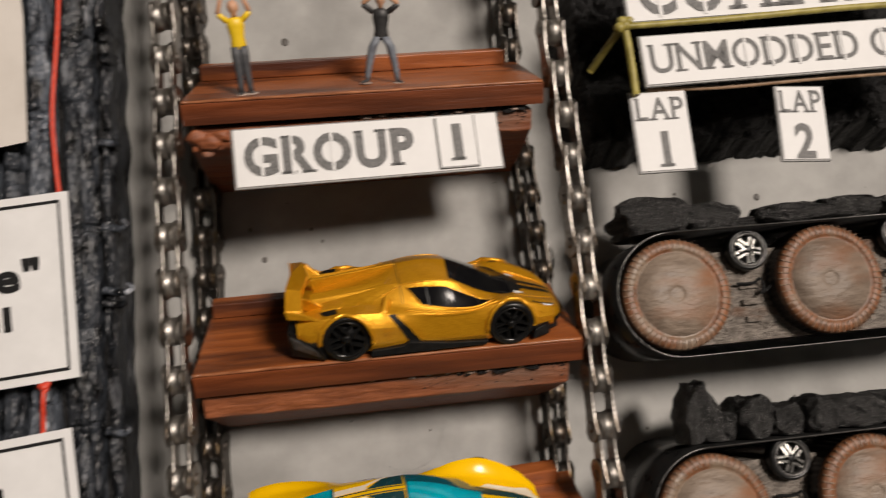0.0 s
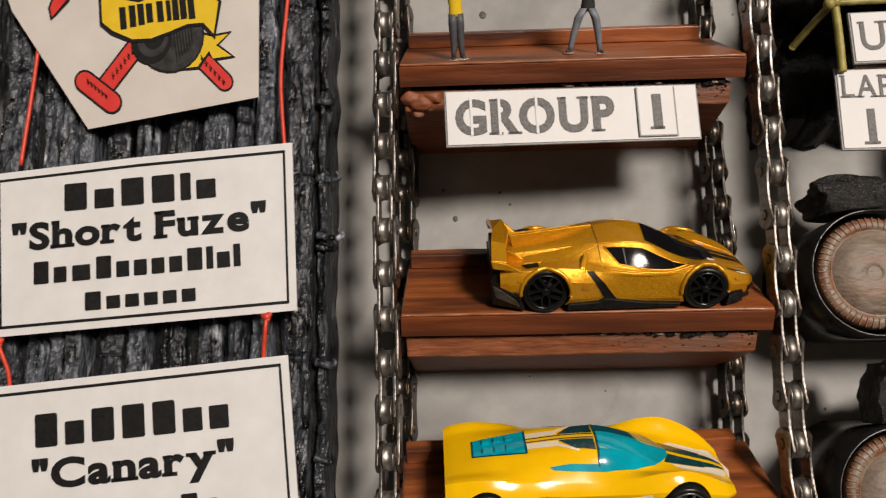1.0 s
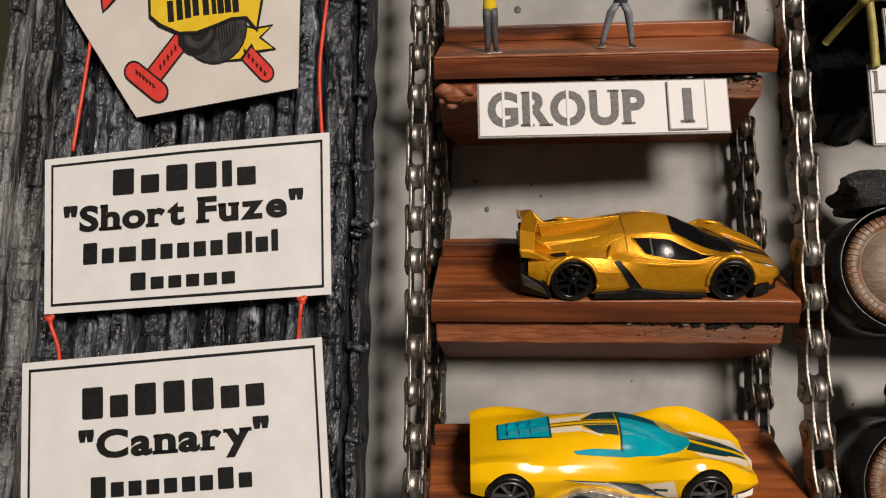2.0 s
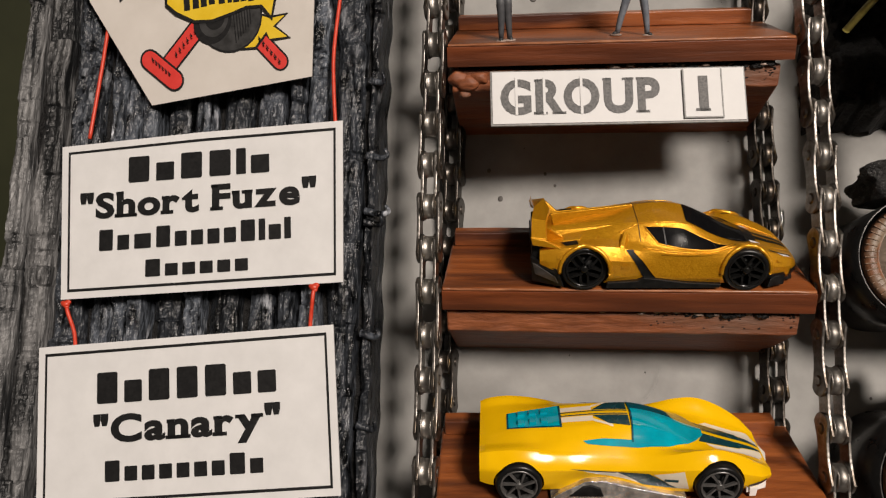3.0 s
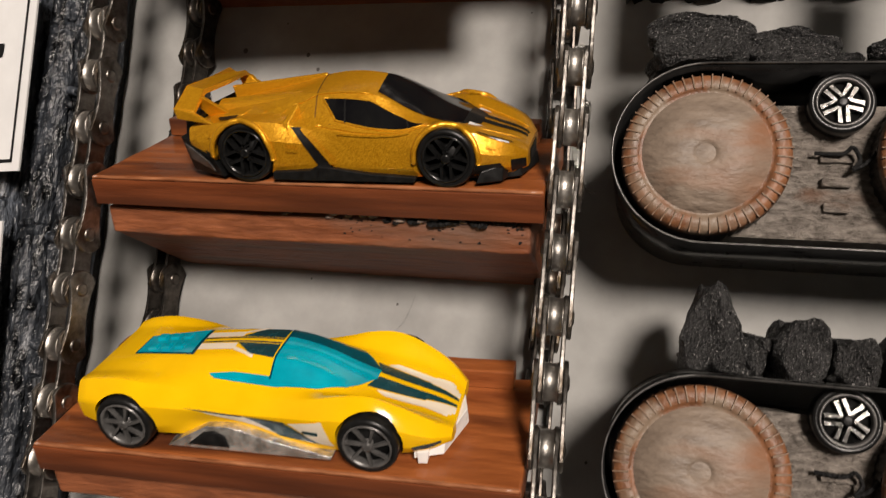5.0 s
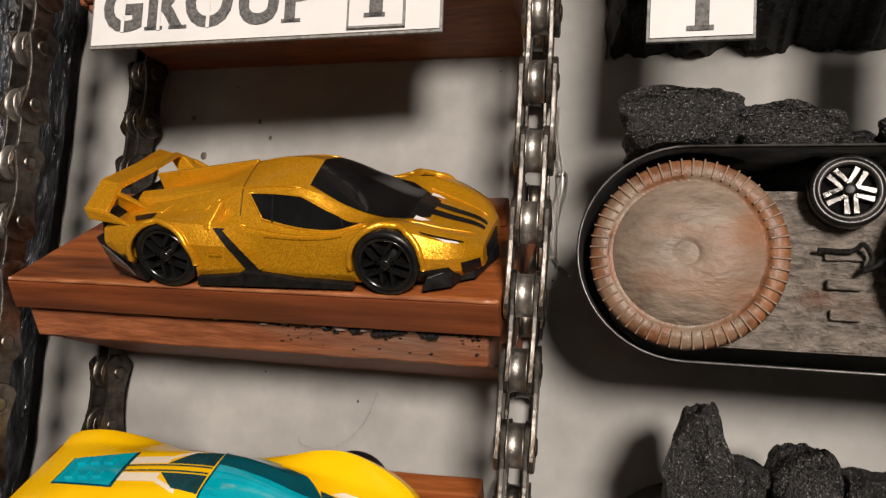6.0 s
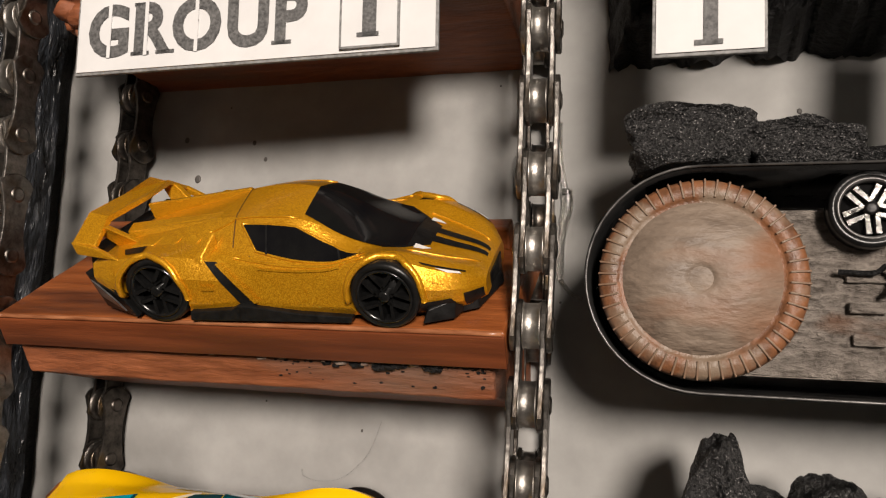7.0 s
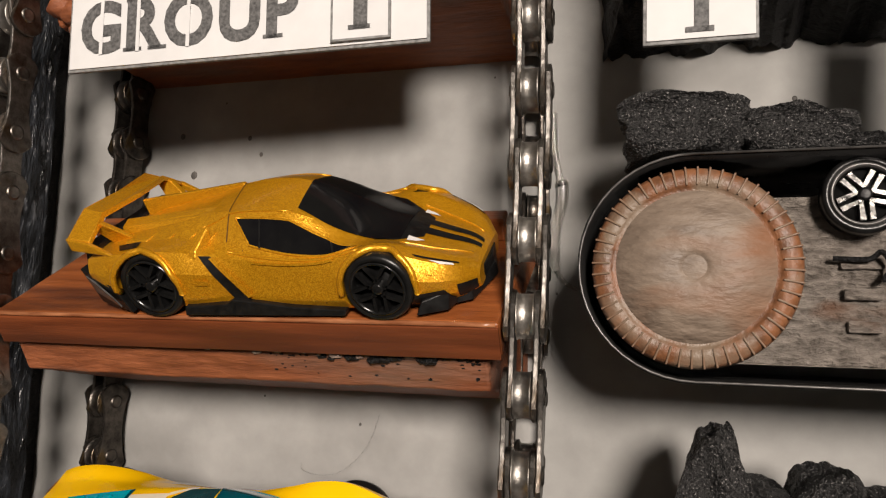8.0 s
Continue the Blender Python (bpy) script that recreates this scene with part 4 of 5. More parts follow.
def make_conveyor(x_shift, z, seed):
    c = thing("conveyor", D(x_shift, 0, z), "model conveyor of rusty caps in a black band", "conveyor", "model conveyors on the board")
    xs = (0.0285, 0.0745, 0.1205)
    # the band: a thin strip round all pulleys, deep to the board
    r, t = 0.0173, 0.0005
    path = []
    for k in range(25):
        a = math.radians(90 + 180 * k / 24)
        path.append((xs[0] + r * math.cos(a), r * math.sin(a)))
    for k in range(25):
        a = math.radians(-90 + 180 * k / 24)
        path.append((xs[-1] + r * math.cos(a), r * math.sin(a)))
    n = len(path)
    verts = []
    for rr, y in ((0, 0.0034), (0, WALL_Y), (t, WALL_Y), (t, 0.0034)):
        for i, (x, zz) in enumerate(path):
            cx = min(max(x, xs[0]), xs[-1])
            d = Vector((x - cx, zz)).normalized()
            sag = 0.0004 * noise.noise(Vector((x * 60, seed, y * 20)))
            verts.append((x + d.x * rr, y + 0.0005 * noise.noise(Vector((x * 50, zz * 90, seed))) * (y < 0.01), zz + d.y * rr + sag))
    band = mesh_object("band", verts, ring_faces(n, 4) + [(3 * n + i, 3 * n + (i + 1) % n, (i + 1) % n, i) for i in range(n)], BELT, c, "glossy black plastic band", True)
    # grey line round the band's front, its edge highlight painted in
    rim = [((x - (cx := min(max(x, xs[0]), xs[-1]))) * 1.014 + cx, 0.0033, zz * 1.014) for x, zz in path]
    tube("band_edge_highlight", rim + rim[:1], 0.00022, DARK_RIM, band, "pale line painting the highlight on the band's edge", n=6)
    for k, x in enumerate(xs):
        make_cap(c, x, (0.0, 0.0005, 0.0)[k], seed + k)
    # rough plaster plate behind the caps
    bm = bmesh.new()
    nx, nz = 90, 24
    vs = [[bm.verts.new((0.033 + 0.084 * i / nx, 0.0115 - 0.0008 * noise.noise(Vector((i * 0.9, j * 0.9, seed))) - 0.0006 * noise.noise(Vector((i * 0.25, j * 0.25, seed))), -0.0145 + 0.026 * j / nz)) for j in range(nz + 1)] for i in range(nx + 1)]
    for i in range(nx):
        for j in range(nz):
            bm.faces.new((vs[i][j], vs[i + 1][j], vs[i + 1][j + 1], vs[i][j + 1]))
    part("plate", bm, CARDBOARD, c, "rough grey-brown plaster plate", True)
    part("plate_core", box_bm(0.0325, 0.1175, 0.0118, WALL_Y, -0.0148, 0.0118), CARDBOARD, c)
    for x in (0.0535, 0.0990):
        for k, dz in enumerate((0.0012, -0.0035, -0.0085)):
            w = 0.0036 - 0.0004 * k
            part("staple", box_bm(x - w, x + w * 0.7, 0.0102, 0.0114, dz - 0.0010, dz + 0.0008, 0.0003), CARDBOARD, c, "raised moulded bar")
        tube("wire", curve_points([(x - 0.0048, 0.0098, 0.0018), (x, 0.0090, 0.0016), (x + 0.0016, 0.0080, 0.0026), (x + 0.0030, 0.0088, 0.0003), (x + 0.0018, 0.0086, -0.0016), (x + 0.0050, 0.0080, 0.0008), (x + 0.0072, 0.0070, 0.0060)], 5), 0.00042, COAL, c, "twisted black wire")
    return c


def idler(x, z, turn):
    w = thing("toy_roller", D(x, 0.0095, z), "small black toy wheel with chrome double spokes, fixed as a roller", "toy roller", "toy wheels on the conveyors")
    toy_wheel_parts(w, (0, 0, 0), 0.0060, 0.0042, SILVER, 5, True, -1, name="tyre", spoke_turn=turn)
    return w


make_conveyor(0.0004, 0.0095, 1)
make_conveyor(0.0020, -0.0502, 4)
for x, z, a in ((0.0534, 0.0208, 0.2), (0.0555, -0.0385, 0.6), (0.1010, 0.0212, 0.9), (0.1015, -0.0380, 0.1)):
    idler(x, z, a)


def foam_lump(x, y, z, sx, sy, sz, seed, spike=0.0):
    bm = bmesh.new()
    bmesh.ops.create_icosphere(bm, subdivisions=6, radius=1.0)
    for v in bm.verts:
        p = v.co.copy()
        q = Vector((max(-0.72, min(0.72, p.x)) / 0.72, max(-0.75, min(0.75, p.y)) / 0.75, max(-0.7, min(0.7, p.z)) / 0.7))
        q += noise.noise_vector(p * 1.3 + Vector((seed, 0, 0))) * 0.30 + noise.noise_vector(p * 3.5 + Vector((0, seed, 0))) * 0.12 + noise.noise_vector(p * 20 + Vector((0, seed, 0))) * 0.022 + noise.noise_vector(p * 50 + Vector((0, seed, 0))) * 0.034
        if spike:
            q.x *= 1 - spike * max(0, q.z) * 0.75
            q.z += spike * max(0, 1 - abs(q.x)) * 0.25
        v.co = Vector((x + q.x * sx, y + q.y * sy, z + max(q.z, -0.95) * sz))
    ob = part("foam_coal", bm, FOAM, None, "", False)
    ob.matrix_world = DISP
    return tagged(ob, "porous black foam lump as coal on the conveyor", "foam coal", "foam coal lumps")


TOP1, TOP2 = 0.0092 + 0.0183, -0.0502 + 0.0183
for args in ((0.0276, 0.014, TOP1 + 0.0050, 0.0092, 0.009, 0.0052, 1), (0.0442, 0.016, TOP1 + 0.0040, 0.0084, 0.009, 0.0042, 2), (0.0535, 0.015, TOP1 + 0.0012, 0.0045, 0.007, 0.0018, 3),
             (0.0700, 0.014, TOP1 + 0.0028, 0.0105, 0.009, 0.0030, 5), (0.0880, 0.015, TOP1 + 0.0034, 0.0085, 0.009, 0.0036, 6), (0.1050, 0.015, TOP1 + 0.0030, 0.0085, 0.009, 0.0034, 7),
             (0.0318, 0.012, TOP2 + 0.0075, 0.0050, 0.007, 0.0078, 8, 0.6), (0.0375, 0.016, TOP2 + 0.0036, 0.0046, 0.008, 0.0040, 9), (0.0478, 0.014, TOP2 + 0.0048, 0.0050, 0.008, 0.0054, 10, 0.3), (0.0575, 0.015, TOP2 + 0.0038, 0.0040, 0.008, 0.0042, 12),
             (0.0670, 0.014, TOP2 + 0.0042, 0.0044, 0.008, 0.0048, 13, 0.4), (0.0790, 0.015, TOP2 + 0.0040, 0.0070, 0.008, 0.0044, 14), (0.0920, 0.015, TOP2 + 0.0040, 0.0070, 0.008, 0.0044, 15)):
    foam_lump(*args)

# clear hot-glue runs on the board beside the chain
glue = thing("glue_run", D(0, 0, 0), "clear dried hot-glue run on the grey board", "glue")
for pts, r in (([(0.0008, 0.0404, 0.046), (0.0012, 0.0402, 0.038), (0.0028, 0.0402, 0.030)], 0.0008), ([(0.0028, 0.0402, 0.031), (0.0030, 0.0401, 0.027), (0.0016, 0.0402, 0.020), (0.0018, 0.0403, 0.012)], 0.0013), ([(0.0018, 0.0404, 0.012), (0.0040, 0.0404, 0.0092), (0.0065, 0.0405, 0.0080)], 0.0005)):
    tube("strand", curve_points(pts, 6), r, CLEAR_GLUE, glue, n=10, taper=0.7)

# a stray hair on the board
hair = thing("stray_hair", DISP, "fine dark hair clinging to the grey board", "hair")
tube("strand", curve_points([(-0.0365, 0.0405, -0.0195), (-0.0385, 0.0385, -0.0265), (-0.0430, 0.0370, -0.0315), (-0.0480, 0.0365, -0.0330), (-0.0530, 0.0375, -0.0325), (-0.0550, 0.0403, -0.0315)], 6), 0.00003, CARD_EDGE, hair, n=5)

# specks on the board
bm = bmesh.new()
rnd = random.Random(9)
for x, z, r in [(-0.0775, 0.1085, 0.0013), (-0.0885, 0.0355, 0.0009), (-0.0925, 0.0455, 0.0007), (-0.0150, 0.0240, 0.0009), (-0.0215, 0.0130, 0.0008), (0.0770, 0.0430, 0.0011), (-0.0700, 0.0400, 0.0005)] + [(rnd.uniform(-0.1, 0.12), rnd.uniform(-0.06, 0.12), rnd.uniform(0.0002, 0.0006)) for _ in range(36)]:
    bmesh.ops.create_icosphere(bm, subdivisions=2, radius=r, matrix=pose(x, WALL_Y, z) @ Matrix.Diagonal((1, 0.25, 1.15, 1)))
specks = part("paint_speck", bm, SPECK, None, "", True)
specks.matrix_world = DISP
tagged(specks, "small dark specks on the grey board", "specks", kind="stuff")


# ---------------------------------------------------------------- toy cars
def car_surface(keys, soft):
    """The body as a map (x along the car, s across half the section, side) to a point. keys: x and (y, z) of the section's corners, mm."""
    xs = [k[0] for k in keys]
    tab = np.array([k[1] for k in keys], float)

    def section(x):
        x = min(max(x, xs[0]), xs[-1])
        i = max(0, min(len(xs) - 2, int(np.searchsorted(xs, x)) - 1))
        a, b = tab[i], tab[i + 1]
        h = xs[i + 1] - xs[i]
        t = (x - xs[i]) / h
        m0 = (tab[i + 1] - tab[max(i - 1, 0)]) / (xs[i + 1] - xs[max(i - 1, 0)]) * h
        m1 = (tab[min(i + 2, len(xs) - 1)] - tab[i]) / (xs[min(i + 2, len(xs) - 1)] - xs[i]) * h
        return (2 * t ** 3 - 3 * t ** 2 + 1) * a + (t ** 3 - 2 * t ** 2 + t) * m0 + (3 * t ** 2 - 2 * t ** 3) * b + (t ** 3 - t ** 2) * m1

    def at(x, s):
        sec = section(x)
        side, s = (-1 if s < 0 else 1), min(abs(s), len(sec) - 1 - 1e-6)
        i = int(s)
        t = s - i
        if soft:
            p0 = sec[i - 1] if i else sec[1] * (-1, 1)
            p1, p2 = sec[i], sec[i + 1]
            p3 = sec[min(i + 2, len(sec) - 1)]
            q = 0.5 * (2 * p1 + (p2 - p0) * t + (2 * p0 - 5 * p1 + 4 * p2 - p3) * t * t + (3 * p1 - p0 - 3 * p2 + p3) * t ** 3)
            q = soft * q + (1 - soft) * (p1 * (1 - t) + p2 * t)
        else:
            q = sec[i] * (1 - t) + sec[i + 1] * t
        return Vector((x, side * q[0], q[1])) / 1000
    return at


def body_mesh(name, at, x0, x1, smax, nx, ns, arches, mat, parent, label, sharp, wide=1.0):
    """The painted shell with its wheel arches cut out."""
    verts, faces = [], []
    cols = 2 * ns + 1
    for i in range(nx + 1):
        for j in range(cols):
            verts.append(at(x0 + (x1 - x0) * i / nx, (j - ns) / ns * smax))
    for i in range(nx):
        for j in range(cols - 1):
            faces.append((i * cols + j, (i + 1) * cols + j, (i + 1) * cols + j + 1, i * cols + j + 1))
        faces.append((i * cols, i * cols + cols - 1, (i + 1) * cols + cols - 1, (i + 1) * cols))
    faces += [tuple(range(cols)), tuple(range(nx * cols, (nx + 1) * cols))[::-1]]
    me = bpy.data.meshes.new(name)
    me.from_pydata([tuple(v) for v in verts], [], faces)
    bm = bmesh.new()
    bm.from_mesh(me)
    bmesh.ops.remove_doubles(bm, verts=bm.verts, dist=1e-6)
    bmesh.ops.recalc_face_normals(bm, faces=bm.faces)
    bm.to_mesh(me)
    bm.free()
    raw = bpy.data.objects.new("raw", me)
    scene.collection.objects.link(raw)
    cutters = []
    for cx, cz, r in arches:
        cb = bmesh.new()
        for sgn in (-1, 1):
            bmesh.ops.create_cone(cb, cap_ends=True, segments=48, radius1=r, radius2=r, depth=0.02, matrix=pose(cx, sgn * 0.0208, cz) @ Matrix.Diagonal((wide, 1, 1, 1)) @ pose(0, 0, 0, 90))
        cm = bpy.data.meshes.new("cutter")
        cb.to_mesh(cm)
        cb.free()
        c = bpy.data.objects.new("cutter", cm)
        scene.collection.objects.link(c)
        mod = raw.modifiers.new("cut", "BOOLEAN")
        mod.operation, mod.object, mod.solver = "DIFFERENCE", c, "EXACT"
        cutters.append(c)
    done = bpy.data.meshes.new_from_object(raw.evaluated_get(bpy.context.evaluated_depsgraph_get()))
    for o in [raw] + cutters:
        bpy.data.objects.remove(o)
    done.materials.clear()
    done.materials.append(mat)
    done.polygons.foreach_set("use_smooth", [True] * len(done.polygons))
    done.set_sharp_from_angle(angle=radians(sharp))
    ob = new(name, done)
    ob.parent = parent
    if label:
        ob["label"] = label
    return ob


def patch(name, at, quads, lift, mat, parent, label="", n=10, m=6):
    """A thin skin on the body: quads of four (x, s) corners, lifted off the paint."""
    verts, faces = [], []
    for a, b, c, d in quads:
        k0 = len(verts)
        for i in range(n + 1):
            for j in range(m + 1):
                u, v = i / n, j / m
                x = (a[0] * (1 - u) + b[0] * u) * (1 - v) + (d[0] * (1 - u) + c[0] * u) * v
                s = (a[1] * (1 - u) + b[1] * u) * (1 - v) + (d[1] * (1 - u) + c[1] * u) * v
                p = at(x, s)
                e = 0.15
                nx = at(x + e, s) - at(x - e, s)
                ns = at(x, s + 0.04) - at(x, s - 0.04)
                nr = nx.cross(ns)
                nr = nr.normalized() if nr.length > 0 else Vector((0, 0, 1))
                if nr.dot(Vector((0, p.y, p.z - 0.006))) < 0:
                    nr = -nr
                verts.append(p + nr * lift)
        for i in range(n):
            for j in range(m):
                q = k0 + i * (m + 1) + j
                faces.append((q, q + 1, q + m + 2, q + m + 1))
    return mesh_object(name, verts, faces, mat, parent, label, True)



def block(name, pts_low, pts_high, mat, parent, label="", bevel=0.0002):
    """A prism between two outlines of equal count (mm)."""
    bm = bmesh.new()
    lo = [bm.verts.new(Vector(p) / 1000) for p in pts_low]
    hi = [bm.verts.new(Vector(p) / 1000) for p in pts_high]
    n = len(lo)
    bm.faces.new(lo[::-1])
    bm.faces.new(hi)
    for i in range(n):
        bm.faces.new((lo[i], lo[(i + 1) % n], hi[(i + 1) % n], hi[i]))
    bmesh.ops.recalc_face_normals(bm, faces=bm.faces)
    if bevel:
        bmesh.ops.bevel(bm, geom=bm.edges[:], offset=bevel, segments=2, affect="EDGES", profile=0.5)
    return part(name, bm, mat, parent, label)



# -- the gold car: tail at x = 0, nose at x = 76 mm, near side at y < 0
car = thing("toy_car", shelf_frame(1) @ pose(-0.0775, 0.0147, 0.0, 0, 0, 0.8) @ Matrix.Diagonal((0.955, 1.07, 1.10, 1)), "gold metallic wedge-shaped toy sports car on a wooden shelf", "toy car", "toy cars on the shelves")
GK = [
    (1.5, ((0, 11.2), (6.0, 11.1), (10.5, 10.9), (14.0, 10.5), (14.8, 8.4), (14.4, 7.2), (12.5, 6.6))),
    (6, ((0, 12.8), (6.2, 12.5), (10.5, 11.8), (14.6, 11.3), (15.6, 8.2), (15.4, 5.8), (13.5, 4.6))),
    (14, ((0, 14.6), (6.4, 14.0), (10.5, 12.4), (14.8, 12.0), (16.0, 9.0), (15.6, 4.2), (14, 2.2))),
    (22, ((0, 16.1), (6.8, 15.1), (10.6, 12.6), (14.4, 11.7), (15.9, 8.6), (15.2, 4.0), (14, 1.9))),
    (29, ((0, 17.7), (7.6, 15.8), (11.6, 11.8), (13.8, 10.5), (14.8, 7.8), (14.2, 3.6), (13.5, 1.7))),
    (36, ((0, 18.5), (8.2, 16.2), (12.5, 11.0), (13.8, 9.9), (14.1, 7.2), (14.2, 3.4), (13.5, 1.6))),
    (43, ((0, 17.9), (8.4, 15.6), (12.7, 10.4), (13.9, 9.5), (14.1, 7.0), (14.3, 3.4), (13.5, 1.6))),
    (50, ((0, 15.3), (8.2, 13.3), (12.5, 10.2), (14.0, 9.8), (14.5, 7.2), (14.5, 3.4), (13.5, 1.6))),
    (57, ((0, 12.0), (7.4, 10.9), (11.5, 11.3), (13.8, 11.2), (15.3, 8.1), (14.9, 3.6), (13.6, 1.8))),
    (62, ((0, 10.2), (6.6, 9.7), (10.6, 11.1), (13.4, 10.8), (15.1, 7.6), (14.6, 3.6), (13.2, 1.8))),
    (68, ((0, 8.4), (5.8, 8.2), (9.7, 9.4), (12.4, 8.9), (13.8, 6.2), (13.0, 3.3), (11.5, 1.8))),
    (73, ((0, 7.0), (4.6, 6.9), (7.8, 7.4), (10.2, 7.0), (11.2, 5.3), (10.8, 3.2), (9.5, 1.8))),
    (75.6, ((0, 5.6), (3.0, 5.5), (5.2, 5.4), (6.8, 5.0), (7.4, 4.2), (7.2, 2.9), (6.5, 2.0))),
]
gold = car_surface(GK, 0.22)
body = body_mesh("body", gold, 1.5, 75.6, 6, 96, 30, ((0.0143, 0.0057, 0.0063), (0.0596, 0.0054, 0.0060)), GOLD, car, "gold metallic body shell", 24, 1.12)
patch("windscreen", gold, [[(43.5, -0.86), (57.5, -1.26), (57.5, 1.26), (43.5, 0.86)], [(57.5, -1.26), (61.5, -0.86), (61.5, 0.86), (57.5, 1.26)]], 0.00016, GLOSS_BLACK, car, "black tinted windscreen", 14, 16)
patch("cowl", gold, [[(57.7, -1.32), (65.0, -0.6), (65.0, 0.6), (57.7, 1.32)]], 0.00008, BLACK_PLASTIC, car, "black cowl panel", 12, 12)
for nm, sgn in (("side_window", -1), ("side_window", 1)):
    patch(nm, gold, [[(31.5, sgn * 1.22), (42.5, sgn * 1.20), (44.0, sgn * 2.02), (35.2, sgn * 1.88)], [(42.5, sgn * 1.20), (49.5, sgn * 1.46), (50.5, sgn * 2.12), (44.0, sgn * 2.02)], [(49.5, sgn * 1.46), (55.6, sgn * 1.94), (55.2, sgn * 2.05), (50.5, sgn * 2.12)]], 0.00016, GLOSS_BLACK, car, "black tinted side window")
    patch("window_post", gold, [[(36.6, sgn * 1.25), (37.0, sgn * 1.25), (37.6, sgn * 1.94), (37.2, sgn * 1.94)], [(50.4, sgn * 1.58), (50.8, sgn * 1.60), (51.6, sgn * 1.98), (51.2, sgn * 1.98)]], 0.00022, BLACK_PLASTIC, car)
    patch("hood_stripe", gold, [[(65.0, sgn * 0.10), (75.2, sgn * 0.12), (75.2, sgn * 0.42), (65.0, sgn * 0.42)]], 0.00014, BLACK_PLASTIC, car, "black hood stripe")
    patch("headlight", gold, [[(68.2, sgn * 2.86), (72.0, sgn * 2.80), (72.3, sgn * 2.96), (70.2, sgn * 3.02)]], 0.00014, WHITE_PLASTIC, car, "white printed headlight")
    patch("headlight_edge", gold, [[(65.6, sgn * 2.70), (72.8, sgn * 2.62), (72.9, sgn * 2.76), (66.2, sgn * 2.84)]], 0.00018, BLACK_PLASTIC, car)
    patch("cowl_light", gold, [[(62.6, sgn * 0.72), (65.6, sgn * 0.80), (64.2, sgn * 0.92), (62.6, sgn * 0.95)]], 0.0002, WHITE_PLASTIC, car)
    # side scoop, door lines, sill
    patch("side_scoop", gold, [[(25.8, sgn * 3.05), (28.0, sgn * 2.98), (34.6, sgn * 5.0), (31.2, sgn * 5.0)]], 0.00016, BLACK_PLASTIC, car, "black side air scoop")
    patch("scoop_blade", gold, [[(27.9, sgn * 3.10), (28.9, sgn * 3.0), (35.2, sgn * 4.8), (34.3, sgn * 4.9)]], 0.0005, GOLD, car)
    patch("panel_line", gold, [[(33.8, sgn * 2.1), (34.05, sgn * 2.1), (38.1, sgn * 5.3), (37.85, sgn * 5.3)], [(51.5, sgn * 3.0), (51.75, sgn * 3.0), (49.35, sgn * 5.3), (49.1, sgn * 5.3)], [(56.8, sgn * 2.05), (57.1, sgn * 2.05), (51.75, sgn * 3.05), (51.5, sgn * 3.05)]], 0.00010, SEAM, car, n=8, m=1)
    patch("crease", gold, [[(36.0, sgn * 3.05), (52.0, sgn * 3.00), (52.0, sgn * 3.12), (36.0, sgn * 3.17)]], 0.0003, GOLD, car, n=10, m=2)
    for quad in ([(68.0, sgn * 3.45), (69.8, sgn * 3.45), (69.8, sgn * 3.65), (68.0, sgn * 3.65)], [(24.6, sgn * 4.2), (27.0, sgn * 4.2), (27.0, sgn * 4.4), (24.6, sgn * 4.4)], [(6.5, sgn * 3.5), (8.8, sgn * 3.7), (8.8, sgn * 3.95), (6.5, sgn * 3.75)]):
        patch("side_marker", gold, [quad], 0.00035, GOLD, car, n=2, m=2)
    patch("quarter_vent", gold, [[(7.6, sgn * 2.35), (12.2, sgn * 2.20), (12.6, sgn * 2.72), (9.2, sgn * 2.80)]], 0.00020, BLACK_PLASTIC, car, "black quarter vent", 4, 4)
    # raised beads: window frame, shoulder crease, bonnet edge
    for corners, r in ((((31.5, 1.22), (42.5, 1.20), (49.5, 1.46), (55.6, 1.94), (50.5, 2.12), (44.0, 2.02), (35.2, 1.88), (31.5, 1.22)), 0.00024),
                       (((31.0, 2.45), (40.0, 2.62), (50.0, 2.72), (56.5, 2.55)), 0.00026),
                       (((24.5, 1.55), (30.0, 1.05), (42.8, 0.98)), 0.00022),
                       (((62.0, 1.25), (68.0, 1.15), (74.0, 1.0)), 0.00022)):
        line = [gold(a[0] + (b[0] - a[0]) * q / 6, sgn * (a[1] + (b[1] - a[1]) * q / 6)) for a, b in zip(corners, corners[1:]) for q in range(7)]
        tube("bead", [p for k, p in enumerate(line) if k == 0 or (p - line[k - 1]).length > 1e-6], r, GOLD, body, n=6)
    # raised lips round the wheel arches
    for wx, wz, wr in ((14.3, 5.7, 6.40), (59.6, 5.4, 6.10)):
        lip = []
        for k in range(27):
            a = radians(-8 + 196 * k / 26)
            px, pz = wx + 1.12 * wr * math.cos(a), wz + wr * math.sin(a)
            best = min((abs(gold(px, sgn * (2.6 + 0.05 * q)).z * 1000 - pz), 2.6 + 0.05 * q) for q in range(68))[1]
            lip.append(gold(px, sgn * best) + Vector((0, sgn * 0.00005, 0)))
        tube("arch_lip", lip, 0.00060, GOLD, body, n=8)
    # rear quarter: ridge from the roof to the tail, and louvres beside it
    y = sgn
    block("deck_rail", [(6, 4.6 * y, 12.0), (38, 5.0 * y, 16.2), (39.5, 6.8 * y, 15.4), (33, 8.0 * y, 14.6), (6, 8.4 * y, 11.4)], [(5, 5.4 * y, 14.2), (37, 5.6 * y, 17.0), (38.5, 6.5 * y, 16.4), (33, 7.2 * y, 15.9), (5, 7.4 * y, 13.4)], GOLD, body, "gold ridge along the rear deck")
